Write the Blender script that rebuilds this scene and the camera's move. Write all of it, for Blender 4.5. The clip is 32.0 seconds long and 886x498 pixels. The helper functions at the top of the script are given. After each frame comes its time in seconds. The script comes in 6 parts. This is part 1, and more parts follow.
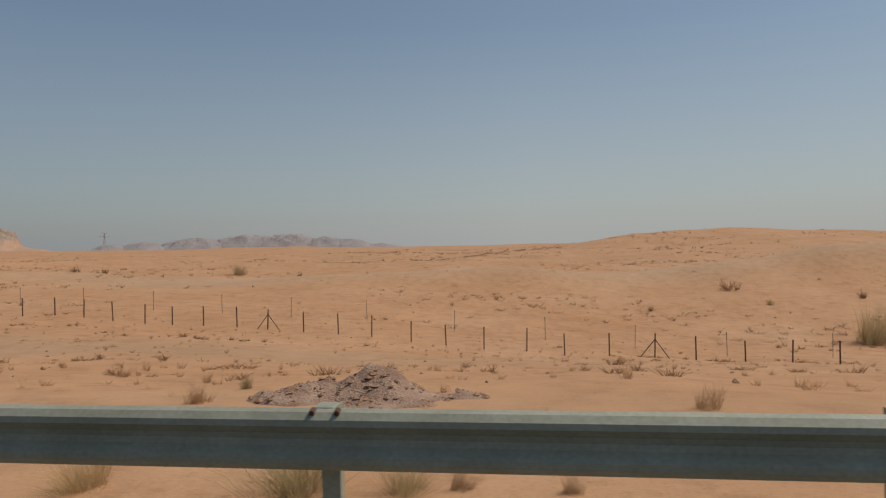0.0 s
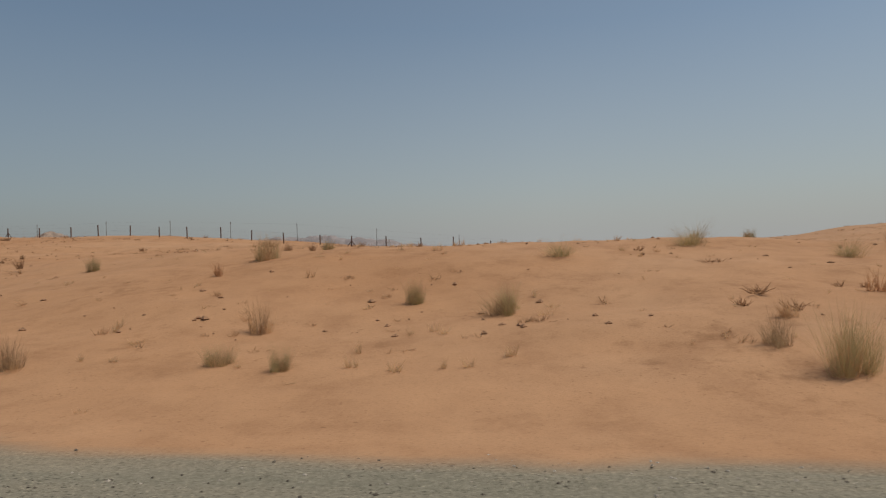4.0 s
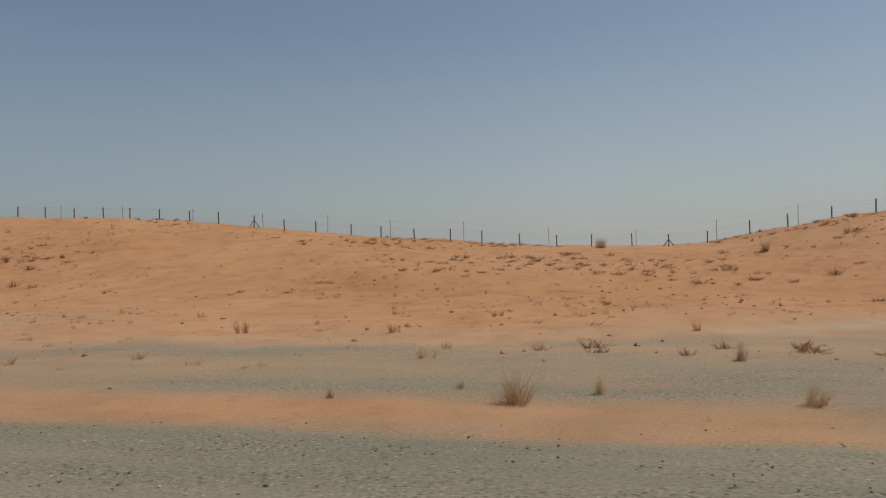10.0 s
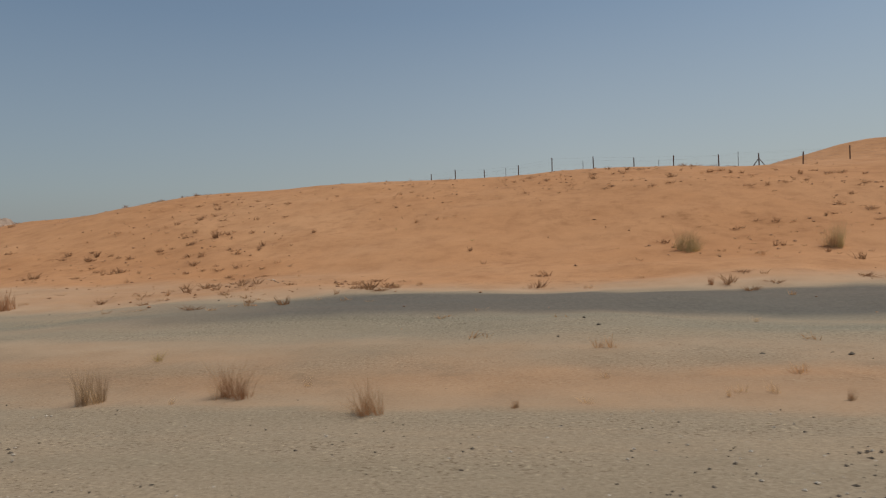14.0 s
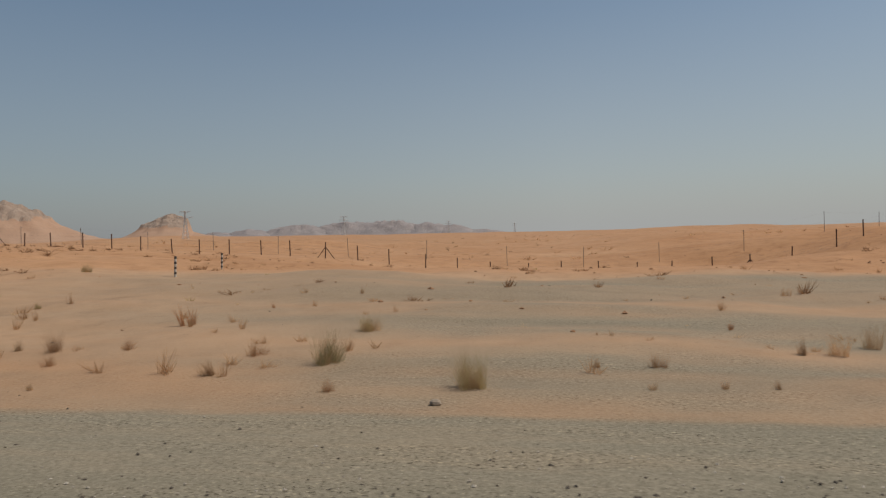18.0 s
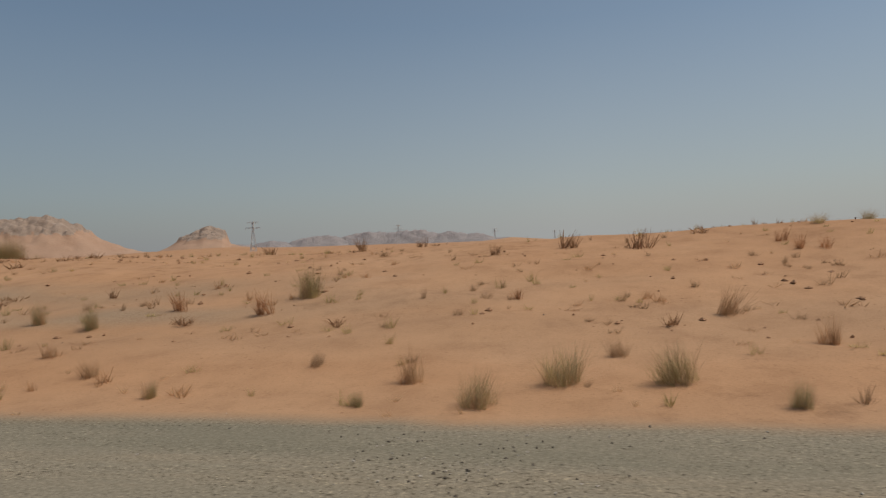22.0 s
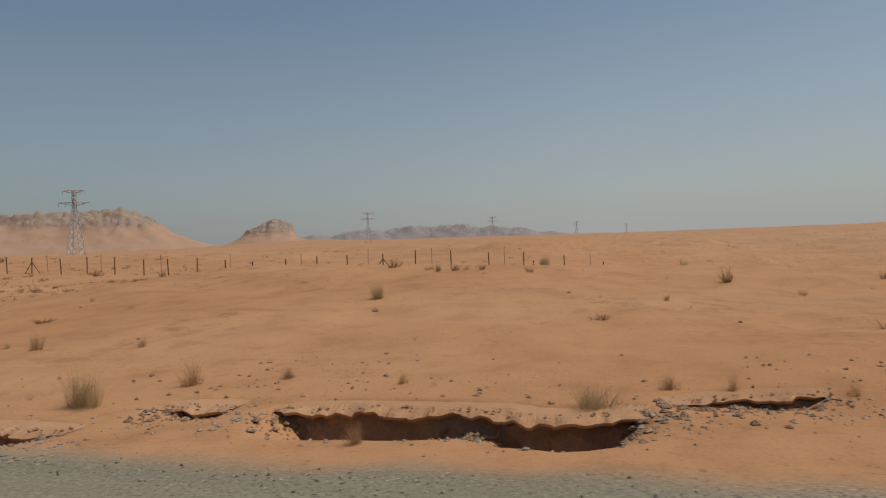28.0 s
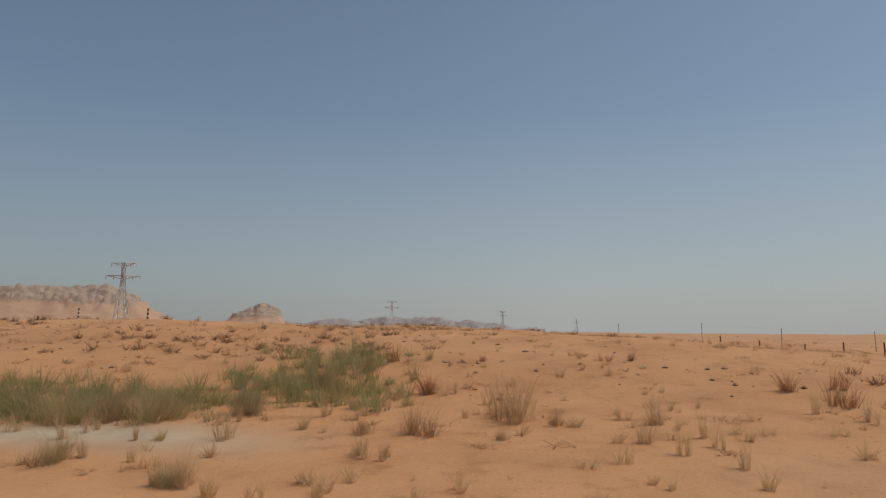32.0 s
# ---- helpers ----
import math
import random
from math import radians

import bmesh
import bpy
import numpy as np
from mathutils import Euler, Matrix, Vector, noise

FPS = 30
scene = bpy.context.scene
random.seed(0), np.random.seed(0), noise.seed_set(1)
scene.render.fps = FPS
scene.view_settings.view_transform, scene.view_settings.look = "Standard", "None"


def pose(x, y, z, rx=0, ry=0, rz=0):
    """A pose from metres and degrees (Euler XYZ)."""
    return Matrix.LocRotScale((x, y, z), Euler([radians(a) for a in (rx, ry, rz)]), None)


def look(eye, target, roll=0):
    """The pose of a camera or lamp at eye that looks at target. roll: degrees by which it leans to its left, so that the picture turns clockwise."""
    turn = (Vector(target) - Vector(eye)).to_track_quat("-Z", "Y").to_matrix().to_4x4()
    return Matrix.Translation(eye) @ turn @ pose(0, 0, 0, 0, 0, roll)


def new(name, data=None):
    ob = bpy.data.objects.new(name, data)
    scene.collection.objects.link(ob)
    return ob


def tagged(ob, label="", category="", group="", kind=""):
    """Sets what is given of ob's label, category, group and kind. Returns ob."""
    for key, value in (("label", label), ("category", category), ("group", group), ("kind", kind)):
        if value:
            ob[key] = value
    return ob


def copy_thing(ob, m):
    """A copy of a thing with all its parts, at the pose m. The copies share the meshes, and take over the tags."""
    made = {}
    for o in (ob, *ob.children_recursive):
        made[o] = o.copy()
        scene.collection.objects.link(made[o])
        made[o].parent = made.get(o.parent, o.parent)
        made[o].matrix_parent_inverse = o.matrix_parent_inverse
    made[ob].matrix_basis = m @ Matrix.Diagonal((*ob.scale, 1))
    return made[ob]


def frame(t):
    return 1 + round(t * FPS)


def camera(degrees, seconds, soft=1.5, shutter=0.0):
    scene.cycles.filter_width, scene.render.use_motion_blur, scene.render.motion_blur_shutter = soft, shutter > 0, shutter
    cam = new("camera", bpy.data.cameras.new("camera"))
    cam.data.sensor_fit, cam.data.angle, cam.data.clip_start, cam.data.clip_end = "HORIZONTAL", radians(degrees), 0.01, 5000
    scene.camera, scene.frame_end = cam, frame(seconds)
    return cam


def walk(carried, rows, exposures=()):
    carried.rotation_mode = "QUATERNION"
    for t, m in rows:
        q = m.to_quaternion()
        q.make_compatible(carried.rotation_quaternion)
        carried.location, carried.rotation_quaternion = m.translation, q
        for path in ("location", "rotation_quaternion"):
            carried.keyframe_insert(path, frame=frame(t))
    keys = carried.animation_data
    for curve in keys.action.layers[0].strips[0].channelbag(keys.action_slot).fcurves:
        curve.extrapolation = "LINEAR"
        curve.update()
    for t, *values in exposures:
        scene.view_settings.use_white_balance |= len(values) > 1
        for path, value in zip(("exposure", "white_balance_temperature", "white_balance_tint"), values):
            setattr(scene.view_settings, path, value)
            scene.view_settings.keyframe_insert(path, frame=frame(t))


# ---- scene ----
cam = camera(65.0, 32.0, soft=1.25, shutter=0.02)
EYE = 1.75
# seconds, place along the road, turn towards the way ahead, pitch, lean (the car drives towards -x)
PATH = [
    (0, -6.99, 7.03, -0.13, -0.97),
    (0.5, -17.56, 7.57, -0.29, -1.05),
    (1, -28.40, 8.02, -0.38, -1.05),
    (1.5, -39.28, 8.12, -0.39, -1.38),
    (2, -50.41, 8.07, -0.37, -1.51),
    (2.5, -61.39, 8.02, -0.31, -1.58),
    (3, -72.49, 7.95, -0.26, -1.85),
    (3.5, -83.57, 8.27, -0.18, -1.71),
    (4, -94.66, 8.65, -0.08, -1.57),
    (4.5, -105.75, 9.05, 0.01, -1.45),
    (5, -116.86, 9.48, 0.11, -1.36),
    (5.5, -128.05, 10.17, 0.18, -1.60),
    (6, -139.46, 10.38, 0.29, -2.30),
    (6.5, -150.46, 11.40, 0.67, -2.74),
    (7, -160.93, 11.32, 0.98, -2.30),
    (7.5, -171.76, 11.33, 1.16, -1.97),
    (8, -182.68, 11.24, 1.15, -1.54),
    (8.5, -194.07, 10.32, 1.00, -1.33),
    (9, -204.20, 11.54, 0.79, -1.52),
    (9.5, -215.98, 10.98, 0.48, -1.63),
    (10, -227.51, 11.54, 0.26, -1.50),
    (10.5, -238.67, 10.58, 0.24, -1.67),
    (11, -249.40, 10.22, 0.42, -2.05),
    (11.5, -260.20, 10.90, 0.25, -2.20),
    (12, -270.40, 10.67, 0.08, -2.18),
    (12.5, -280.10, 11.23, -0.27, -2.03),
    (13, -290.98, 11.28, -0.65, -2.52),
    (13.5, -302.28, 11.28, -0.80, -2.60),
    (14, -314.46, 10.33, -1.17, -2.40),
    (14.5, -326.14, 10.31, -1.13, -2.32),
    (15, -337.29, 10.26, -0.86, -1.87),
    (15.5, -348.42, 10.22, -0.93, -1.73),
    (16, -359.56, 10.21, -0.99, -1.59),
    (16.5, -370.71, 10.22, -1.06, -1.48),
    (17, -381.85, 10.25, -1.14, -1.40),
    (17.5, -392.98, 10.29, -1.22, -1.35),
    (18, -404.02, 10.36, -1.15, -1.33),
    (18.5, -415.14, 10.33, -1.08, -1.64),
    (19, -426.21, 10.31, -0.89, -1.67),
    (19.5, -437.37, 10.28, -0.89, -1.71),
    (20, -448.60, 10.18, -0.74, -1.70),
    (20.5, -459.92, 10.23, -0.65, -1.86),
    (21, -471.28, 10.33, -0.48, -1.97),
    (21.5, -482.65, 10.89, -0.30, -2.19),
    (22, -494.01, 11.04, -0.36, -2.20),
    (22.5, -505.33, 11.71, -0.51, -2.23),
    (23, -516.50, 12.35, -0.57, -1.56),
    (23.5, -527.61, 13.29, -0.70, -1.59),
    (24, -539.35, 13.77, -0.61, -1.28),
    (24.5, -551.39, 13.83, -0.82, -1.27),
    (25, -563.38, 13.79, -1.46, -1.40),
    (25.5, -575.13, 13.86, -1.41, -1.44),
    (26, -586.80, 13.69, -1.32, -1.52),
    (26.5, -598.46, 13.52, -1.24, -1.64),
    (27, -610.10, 13.37, -1.17, -1.79),
    (27.5, -621.66, 13.22, -1.08, -1.99),
    (28, -632.84, 12.74, -0.69, -2.13),
    (28.5, -643.84, 12.04, -0.17, -2.18),
    (29, -655.12, 11.16, 0.19, -2.04),
    (29.5, -666.76, 10.30, 0.43, -1.96),
    (30, -678.12, 9.51, 0.60, -1.75),
    (30.5, -688.53, 9.54, 1.78, -0.72),
    (31, -699.27, 9.60, 4.57, 0.54),
    (31.5, -710.03, 9.62, 5.81, 0.60),
    (32, -721.30, 9.54, 6.90, 0.43),
]
walk(cam, [(t, pose(x, 0, EYE, 90 + tilt, 0, turn) @ pose(0, 0, 0, 0, 0, lean)) for t, x, turn, tilt, lean in PATH],
     ((0, -0.11), (1, -0.13), (2, -0.21), (3.5, -0.20), (6, -0.13), (9, -0.11), (15.5, -0.11), (18, -0.15), (20, -0.20), (26, -0.20), (29, -0.18), (31, -0.14), (32, -0.13)))

# ---- light ----
SUN_TO = Vector((0.90, 0.22, 1.48)).normalized()
elev, azim = math.asin(SUN_TO.z), math.atan2(SUN_TO.x, SUN_TO.y)
world = bpy.data.worlds.new("sky")
scene.world = world
world.use_nodes = True
wn = world.node_tree.nodes
sky = wn.new("ShaderNodeTexSky")
sky.sky_type, sky.sun_disc = "NISHITA", False
sky.sun_elevation, sky.sun_rotation = elev, azim
sky.air_density, sky.dust_density, sky.ozone_density, sky.altitude = 0.85, 0.9, 0.7, 0
back = wn["Background"]
back.inputs["Strength"].default_value = 0.10
# dusty haze that thickens towards the horizon
where = wn.new("ShaderNodeTexCoord")
axes = wn.new("ShaderNodeSeparateXYZ")
world.node_tree.links.new(where.outputs["Generated"], axes.inputs[0])
haze = wn.new("ShaderNodeValToRGB")
while len(haze.color_ramp.elements) < 4:
    haze.color_ramp.elements.new(0.5)
for e, (p, c) in zip(haze.color_ramp.elements, ((0.0, 0.97), (0.08, 0.66), (0.3, 0.2), (0.8, 0.06))):
    e.position, e.color = p, (c, c, c, 1)
world.node_tree.links.new(axes.outputs["Z"], haze.inputs["Fac"])
veil = wn.new("ShaderNodeMix")
veil.data_type = "RGBA"
# the dust glows more towards the sun
glow = wn.new("ShaderNodeValToRGB")
glow.color_ramp.elements.new(0.5)
for e, (p, c) in zip(glow.color_ramp.elements, ((0.1, (2.45, 2.58, 2.70, 1)), (0.5, (4.02, 4.09, 4.06, 1)), (0.8, (4.05, 4.08, 4.0, 1)))):
    e.position, e.color = p, c
side = wn.new("ShaderNodeMath")
side.operation, side.inputs[1].default_value, side.inputs[2].default_value = "MULTIPLY_ADD", 0.5, 0.5
world.node_tree.links.new(axes.outputs["X"], side.inputs[0])
world.node_tree.links.new(side.outputs[0], glow.inputs["Fac"])
world.node_tree.links.new(glow.outputs["Color"], veil.inputs["B"])
world.node_tree.links.new(haze.outputs["Color"], veil.inputs["Factor"])
clear = wn.new("ShaderNodeMix")
clear.data_type, clear.blend_type = "RGBA", "MULTIPLY"
clear.inputs["Factor"].default_value, clear.inputs["B"].default_value = 1.0, (0.915, 0.985, 0.935, 1)
world.node_tree.links.new(sky.outputs[0], clear.inputs["A"])
world.node_tree.links.new(clear.outputs["Result"], veil.inputs["A"])
world.node_tree.links.new(veil.outputs["Result"], back.inputs["Color"])
sun_data = bpy.data.lights.new("sun", "SUN")
sun_data.energy, sun_data.angle, sun_data.color = 3.3, radians(0.6), (1.0, 0.93, 0.83)
new("sun", sun_data).matrix_world = look((0, 0, 60), Vector((0, 0, 60)) - SUN_TO * 10)


# ---- materials ----
def mat(name, rough=0.9, metal=0.0, spec=0.3):
    m = bpy.data.materials.new(name)
    m.use_nodes = True
    b = m.node_tree.nodes["Principled BSDF"]
    b.inputs["Roughness"].default_value, b.inputs["Metallic"].default_value = rough, metal
    b.inputs["Specular IOR Level"].default_value = spec
    return m, m.node_tree.nodes, m.node_tree.links, b


def noise_ramp(n, l, coord, scale, stops, detail=5.0, rough=0.6, stretch=None):
    """A colour ramp over a noise of that scale."""
    t = n.new("ShaderNodeTexNoise")
    t.inputs["Scale"].default_value, t.inputs["Detail"].default_value, t.inputs["Roughness"].default_value = scale, detail, rough
    if stretch:
        mp = n.new("ShaderNodeMapping")
        mp.inputs["Scale"].default_value = stretch
        l.new(coord, mp.inputs["Vector"])
        coord = mp.outputs[0]
    l.new(coord, t.inputs["Vector"])
    r = n.new("ShaderNodeValToRGB")
    while len(r.color_ramp.elements) < len(stops):
        r.color_ramp.elements.new(0.5)
    for e, (p, c) in zip(r.color_ramp.elements, stops):
        e.position, e.color = p, (*c, 1)
    l.new(t.outputs["Fac"], r.inputs["Fac"])
    return r.outputs["Color"], t.outputs["Fac"]


def mix(n, l, a, b, fac, mode="MIX"):
    m = n.new("ShaderNodeMix")
    m.data_type, m.blend_type = "RGBA", mode
    for value, socket in ((fac, m.inputs["Factor"]), (a, m.inputs["A"]), (b, m.inputs["B"])):
        if isinstance(value, (float, int)):
            socket.default_value = value
        elif isinstance(value, tuple):
            socket.default_value = (*value, 1)
        else:
            l.new(value, socket)
    return m.outputs["Result"]


def bump(n, l, b, height, strength, dist):
    k = n.new("ShaderNodeBump")
    k.inputs["Strength"].default_value, k.inputs["Distance"].default_value = strength, dist
    l.new(height, k.inputs["Height"])
    l.new(k.outputs[0], b.inputs["Normal"])


def place(n):
    return n.new("ShaderNodeNewGeometry").outputs["Position"]


def plain(name, dark, light, scale=3.0, rough=0.9, metal=0.0, relief=0.4, dist=0.02, fine=None, spec=0.3):
    """Two tones over a noise, grain at a finer scale, and relief."""
    m, n, l, b = mat(name, rough, metal, spec)
    c = n.new("ShaderNodeTexCoord").outputs["Object"] if fine == "object" else place(n)
    col, f = noise_ramp(n, l, c, scale, ((0.3, dark), (0.7, light)))
    g, gf = noise_ramp(n, l, c, scale * 14, ((0.25, (0.78, 0.78, 0.78)), (0.75, (1.1, 1.1, 1.1))), 3.0)
    l.new(mix(n, l, col, g, 0.8, "MULTIPLY"), b.inputs["Base Color"])
    bump(n, l, b, gf, relief, dist)
    return m


def ground_material():
    m, n, l, b = mat("desert_ground", 0.95, 0.0, 0.15)
    p = place(n)
    at = n.new("ShaderNodeVertexColor")
    at.layer_name = "zones"
    sep = n.new("ShaderNodeSeparateColor")
    l.new(at.outputs["Color"], sep.inputs[0])
    sand, sf = noise_ramp(n, l, p, 0.09, ((0.3, (0.405, 0.217, 0.110)), (0.55, (0.445, 0.252, 0.136)), (0.75, (0.475, 0.287, 0.165))), 6.0)
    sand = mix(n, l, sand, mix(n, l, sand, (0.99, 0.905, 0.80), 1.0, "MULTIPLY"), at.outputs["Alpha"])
    patch, _ = noise_ramp(n, l, p, 0.9, ((0.32, (0.80, 0.77, 0.75)), (0.48, (0.97, 0.97, 0.97)), (0.75, (1.12, 1.13, 1.13))), 6.0, 0.65, (1.0, 0.85, 1.0))
    grain, gf = noise_ramp(n, l, p, 26.0, ((0.3, (0.72, 0.70, 0.68)), (0.43, (0.97, 0.97, 0.97)), (0.75, (1.10, 1.10, 1.10))), 6.0, 0.72)
    sand = mix(n, l, mix(n, l, sand, patch, 0.8, "MULTIPLY"), grain, 1.0, "MULTIPLY")
    specks, _ = noise_ramp(n, l, p, 11.0, ((0.62, (1.0, 1.0, 1.0)), (0.70, (0.55, 0.50, 0.46))), 4.0, 0.6, (1.0, 0.85, 1.0))
    where_specks, _ = noise_ramp(n, l, p, 0.5, ((0.42, (0.0, 0.0, 0.0)), (0.62, (1.0, 1.0, 1.0))), 3.0)
    sand = mix(n, l, sand, mix(n, l, sand, specks, 0.8, "MULTIPLY"), where_specks)
    litter, _ = noise_ramp(n, l, p, 1.7, ((0.52, (1.0, 1.0, 1.0)), (0.63, (0.70, 0.66, 0.62)), (0.72, (0.58, 0.53, 0.48))), 7.0, 0.7, (0.9, 0.8, 1.0))
    where_litter, _ = noise_ramp(n, l, p, 0.16, ((0.42, (0.03, 0.03, 0.03)), (0.66, (0.75, 0.75, 0.75))), 3.0)
    sand = mix(n, l, sand, mix(n, l, sand, litter, 1.0, "MULTIPLY"), where_litter)
    grit, kf = noise_ramp(n, l, p, 22.0, ((0.26, (0.085, 0.076, 0.058)), (0.42, (0.196, 0.174, 0.128)), (0.58, (0.268, 0.236, 0.176)), (0.76, (0.365, 0.325, 0.25))), 7.0, 0.78)
    chips, _ = noise_ramp(n, l, p, 30.0, ((0.36, (0.25, 0.24, 0.23)), (0.42, (1.0, 1.0, 1.0)), (0.61, (1.0, 1.0, 1.0)), (0.67, (1.75, 1.7, 1.62))), 3.0, 0.6, (0.7, 1.0, 1.0))
    where_chips, _ = noise_ramp(n, l, p, 0.7, ((0.38, (0.1, 0.1, 0.1)), (0.6, (1.0, 1.0, 1.0))), 3.0, 0.6, (0.4, 1.6, 1.0))
    grit = mix(n, l, grit, mix(n, l, grit, chips, 1.0, "MULTIPLY"), where_chips)
    worn, _ = noise_ramp(n, l, p, 0.35, ((0.33, (0.80, 0.83, 0.80)), (0.5, (0.98, 0.97, 0.94)), (0.66, (1.16, 1.06, 0.97))), 5.0, 0.65, (0.22, 1.6, 1.0))
    grit = mix(n, l, grit, worn, 0.9, "MULTIPLY")
    pale, _ = noise_ramp(n, l, p, 1.1, ((0.35, (0.34, 0.26, 0.175)), (0.7, (0.43, 0.35, 0.25))), 6.0)
    col = mix(n, l, sand, pale, sep.outputs[1])
    col = mix(n, l, col, grit, sep.outputs[0])
    dark, _ = noise_ramp(n, l, p, 9.0, ((0.3, (0.07, 0.066, 0.06)), (0.7, (0.125, 0.115, 0.10))), 6.0, 0.7)
    col = mix(n, l, col, dark, sep.outputs[2])
    l.new(col, b.inputs["Base Color"])
    rip = n.new("ShaderNodeTexNoise")
    rip.inputs["Scale"].default_value, rip.inputs["Detail"].default_value = 2.2, 4.0
    l.new(p, rip.inputs["Vector"])
    add = n.new("ShaderNodeMath")
    add.operation = "ADD"
    l.new(rip.outputs["Fac"], add.inputs[0])
    l.new(kf, add.inputs[1])
    bump(n, l, b, add.outputs[0], 0.3, 0.03)
    return m


GROUND = ground_material()
ASPHALT = plain("asphalt", (0.045, 0.045, 0.045), (0.07, 0.068, 0.065), 2.0, 0.9)
ROCK = plain("limestone_rock", (0.27, 0.195, 0.145), (0.40, 0.30, 0.23), 0.05, 0.95, relief=0.8, dist=2.0)
FAR_ROCK = plain("grey_far_rock", (0.28, 0.245, 0.235), (0.37, 0.32, 0.30), 0.01, 0.95, relief=0.8, dist=10.0)
SKIRT = plain("drifted_sand", (0.37, 0.225, 0.145), (0.43, 0.275, 0.185), 0.02, 0.95, relief=0.2)
STONE = plain("loose_stone", (0.20, 0.15, 0.11), (0.40, 0.32, 0.24), 5.0, 0.95)
CRUST = plain("eroded_crust", (0.20, 0.12, 0.07), (0.40, 0.25, 0.15), 3.0, 0.95, relief=0.8, dist=0.04)
GALV = plain("galvanised_steel", (0.27, 0.265, 0.20), (0.35, 0.345, 0.27), 2.5, 0.6, 0.15, relief=0.1)
POST = plain("rusty_post_steel", (0.10, 0.052, 0.034), (0.17, 0.09, 0.06), 6.0, 0.8, 0.2)
THIN_POST = plain("weathered_thin_steel", (0.13, 0.11, 0.10), (0.2, 0.18, 0.16), 6.0, 0.8, 0.3)
WIRE = plain("fence_wire", (0.20, 0.17, 0.15), (0.28, 0.25, 0.22), 6.0, 0.6, 0.6)
# pylon grey lightened, with the distance haze put into the base colour
LATTICE = plain("hazed_pylon_steel", (0.46, 0.46, 0.46), (0.58, 0.58, 0.57), 1.0, 0.6, 0.2)
# paler copy of the cast concrete: the third barrier's sunlight put into its colour
SUNLIT_CONCRETE = plain("sunlit_concrete", (0.52, 0.50, 0.42), (0.68, 0.66, 0.57), 0.9, 0.9, relief=0.08, dist=0.01)
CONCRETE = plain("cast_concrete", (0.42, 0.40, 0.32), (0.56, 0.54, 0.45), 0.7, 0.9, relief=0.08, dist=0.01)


def foliage(name, dark, light, scale):
    """Thin dry leaves and stalks, which let some light through."""
    m = plain(name, dark, light, scale, 0.85)
    n, l = m.node_tree.nodes, m.node_tree.links
    b = n["Principled BSDF"]
    tone = n.new("ShaderNodeValToRGB")
    tone.color_ramp.elements[0].color, tone.color_ramp.elements[1].color = (0.85, 0.85, 0.85, 1), (1.35, 1.22, 1.12, 1)
    l.new(n.new("ShaderNodeObjectInfo").outputs["Random"], tone.inputs["Fac"])
    varied = mix(n, l, b.inputs["Base Color"].links[0].from_socket, tone.outputs["Color"], 1.0, "MULTIPLY")
    l.new(varied, b.inputs["Base Color"])
    thin = n.new("ShaderNodeBsdfTranslucent")
    l.new(varied, thin.inputs["Color"])
    both = n.new("ShaderNodeMixShader")
    both.inputs[0].default_value = 0.55
    l.new(b.outputs[0], both.inputs[1])
    l.new(thin.outputs[0], both.inputs[2])
    l.new(both.outputs[0], n["Material Output"].inputs["Surface"])
    return m


DRY = foliage("dry_grass", (0.46, 0.33, 0.185), (0.62, 0.46, 0.28), 1.4)
BROWN = foliage("dead_brown_twigs", (0.35, 0.222, 0.122), (0.52, 0.355, 0.205), 1.2)
GREEN = foliage("grey_green_foliage", (0.31, 0.275, 0.13), (0.49, 0.42, 0.22), 1.6)
RUSTY = foliage("rusty_dead_bush", (0.29, 0.158, 0.08), (0.45, 0.265, 0.142), 1.2)
# separate brown for the far scrub, picked with distance haze in the colour
FAR_BROWN = foliage("hazed_scrub", (0.25, 0.16, 0.095), (0.37, 0.25, 0.155), 0.4)
OLIVE = foliage("olive_grass", (0.34, 0.28, 0.13), (0.50, 0.41, 0.21), 1.4)



# ---- the lie of the land ----
def lattice(i, j, seed):
    h = (i * 374761393 + j * 668265263 + seed * 974711) & 0xFFFFFFFF
    h = ((h ^ (h >> 13)) * 1274126177) & 0xFFFFFFFF
    return ((h ^ (h >> 16)) & 0xFFFF) / 65535.0


def vnoise(x, y, seed=0):
    """Smooth value noise, -1 to 1, one cell a metre."""
    i, j = np.floor(x).astype(np.int64), np.floor(y).astype(np.int64)
    u, v = x - i, y - j
    u, v = u * u * (3 - 2 * u), v * v * (3 - 2 * v)
    a = lattice(i, j, seed) * (1 - u) + lattice(i + 1, j, seed) * u
    b = lattice(i, j + 1, seed) * (1 - u) + lattice(i + 1, j + 1, seed) * u
    return (a * (1 - v) + b * v) * 2 - 1


def step(a, b, x):
    t = np.clip((x - a) / (b - a), 0, 1)
    return t * t * (3 - 2 * t)


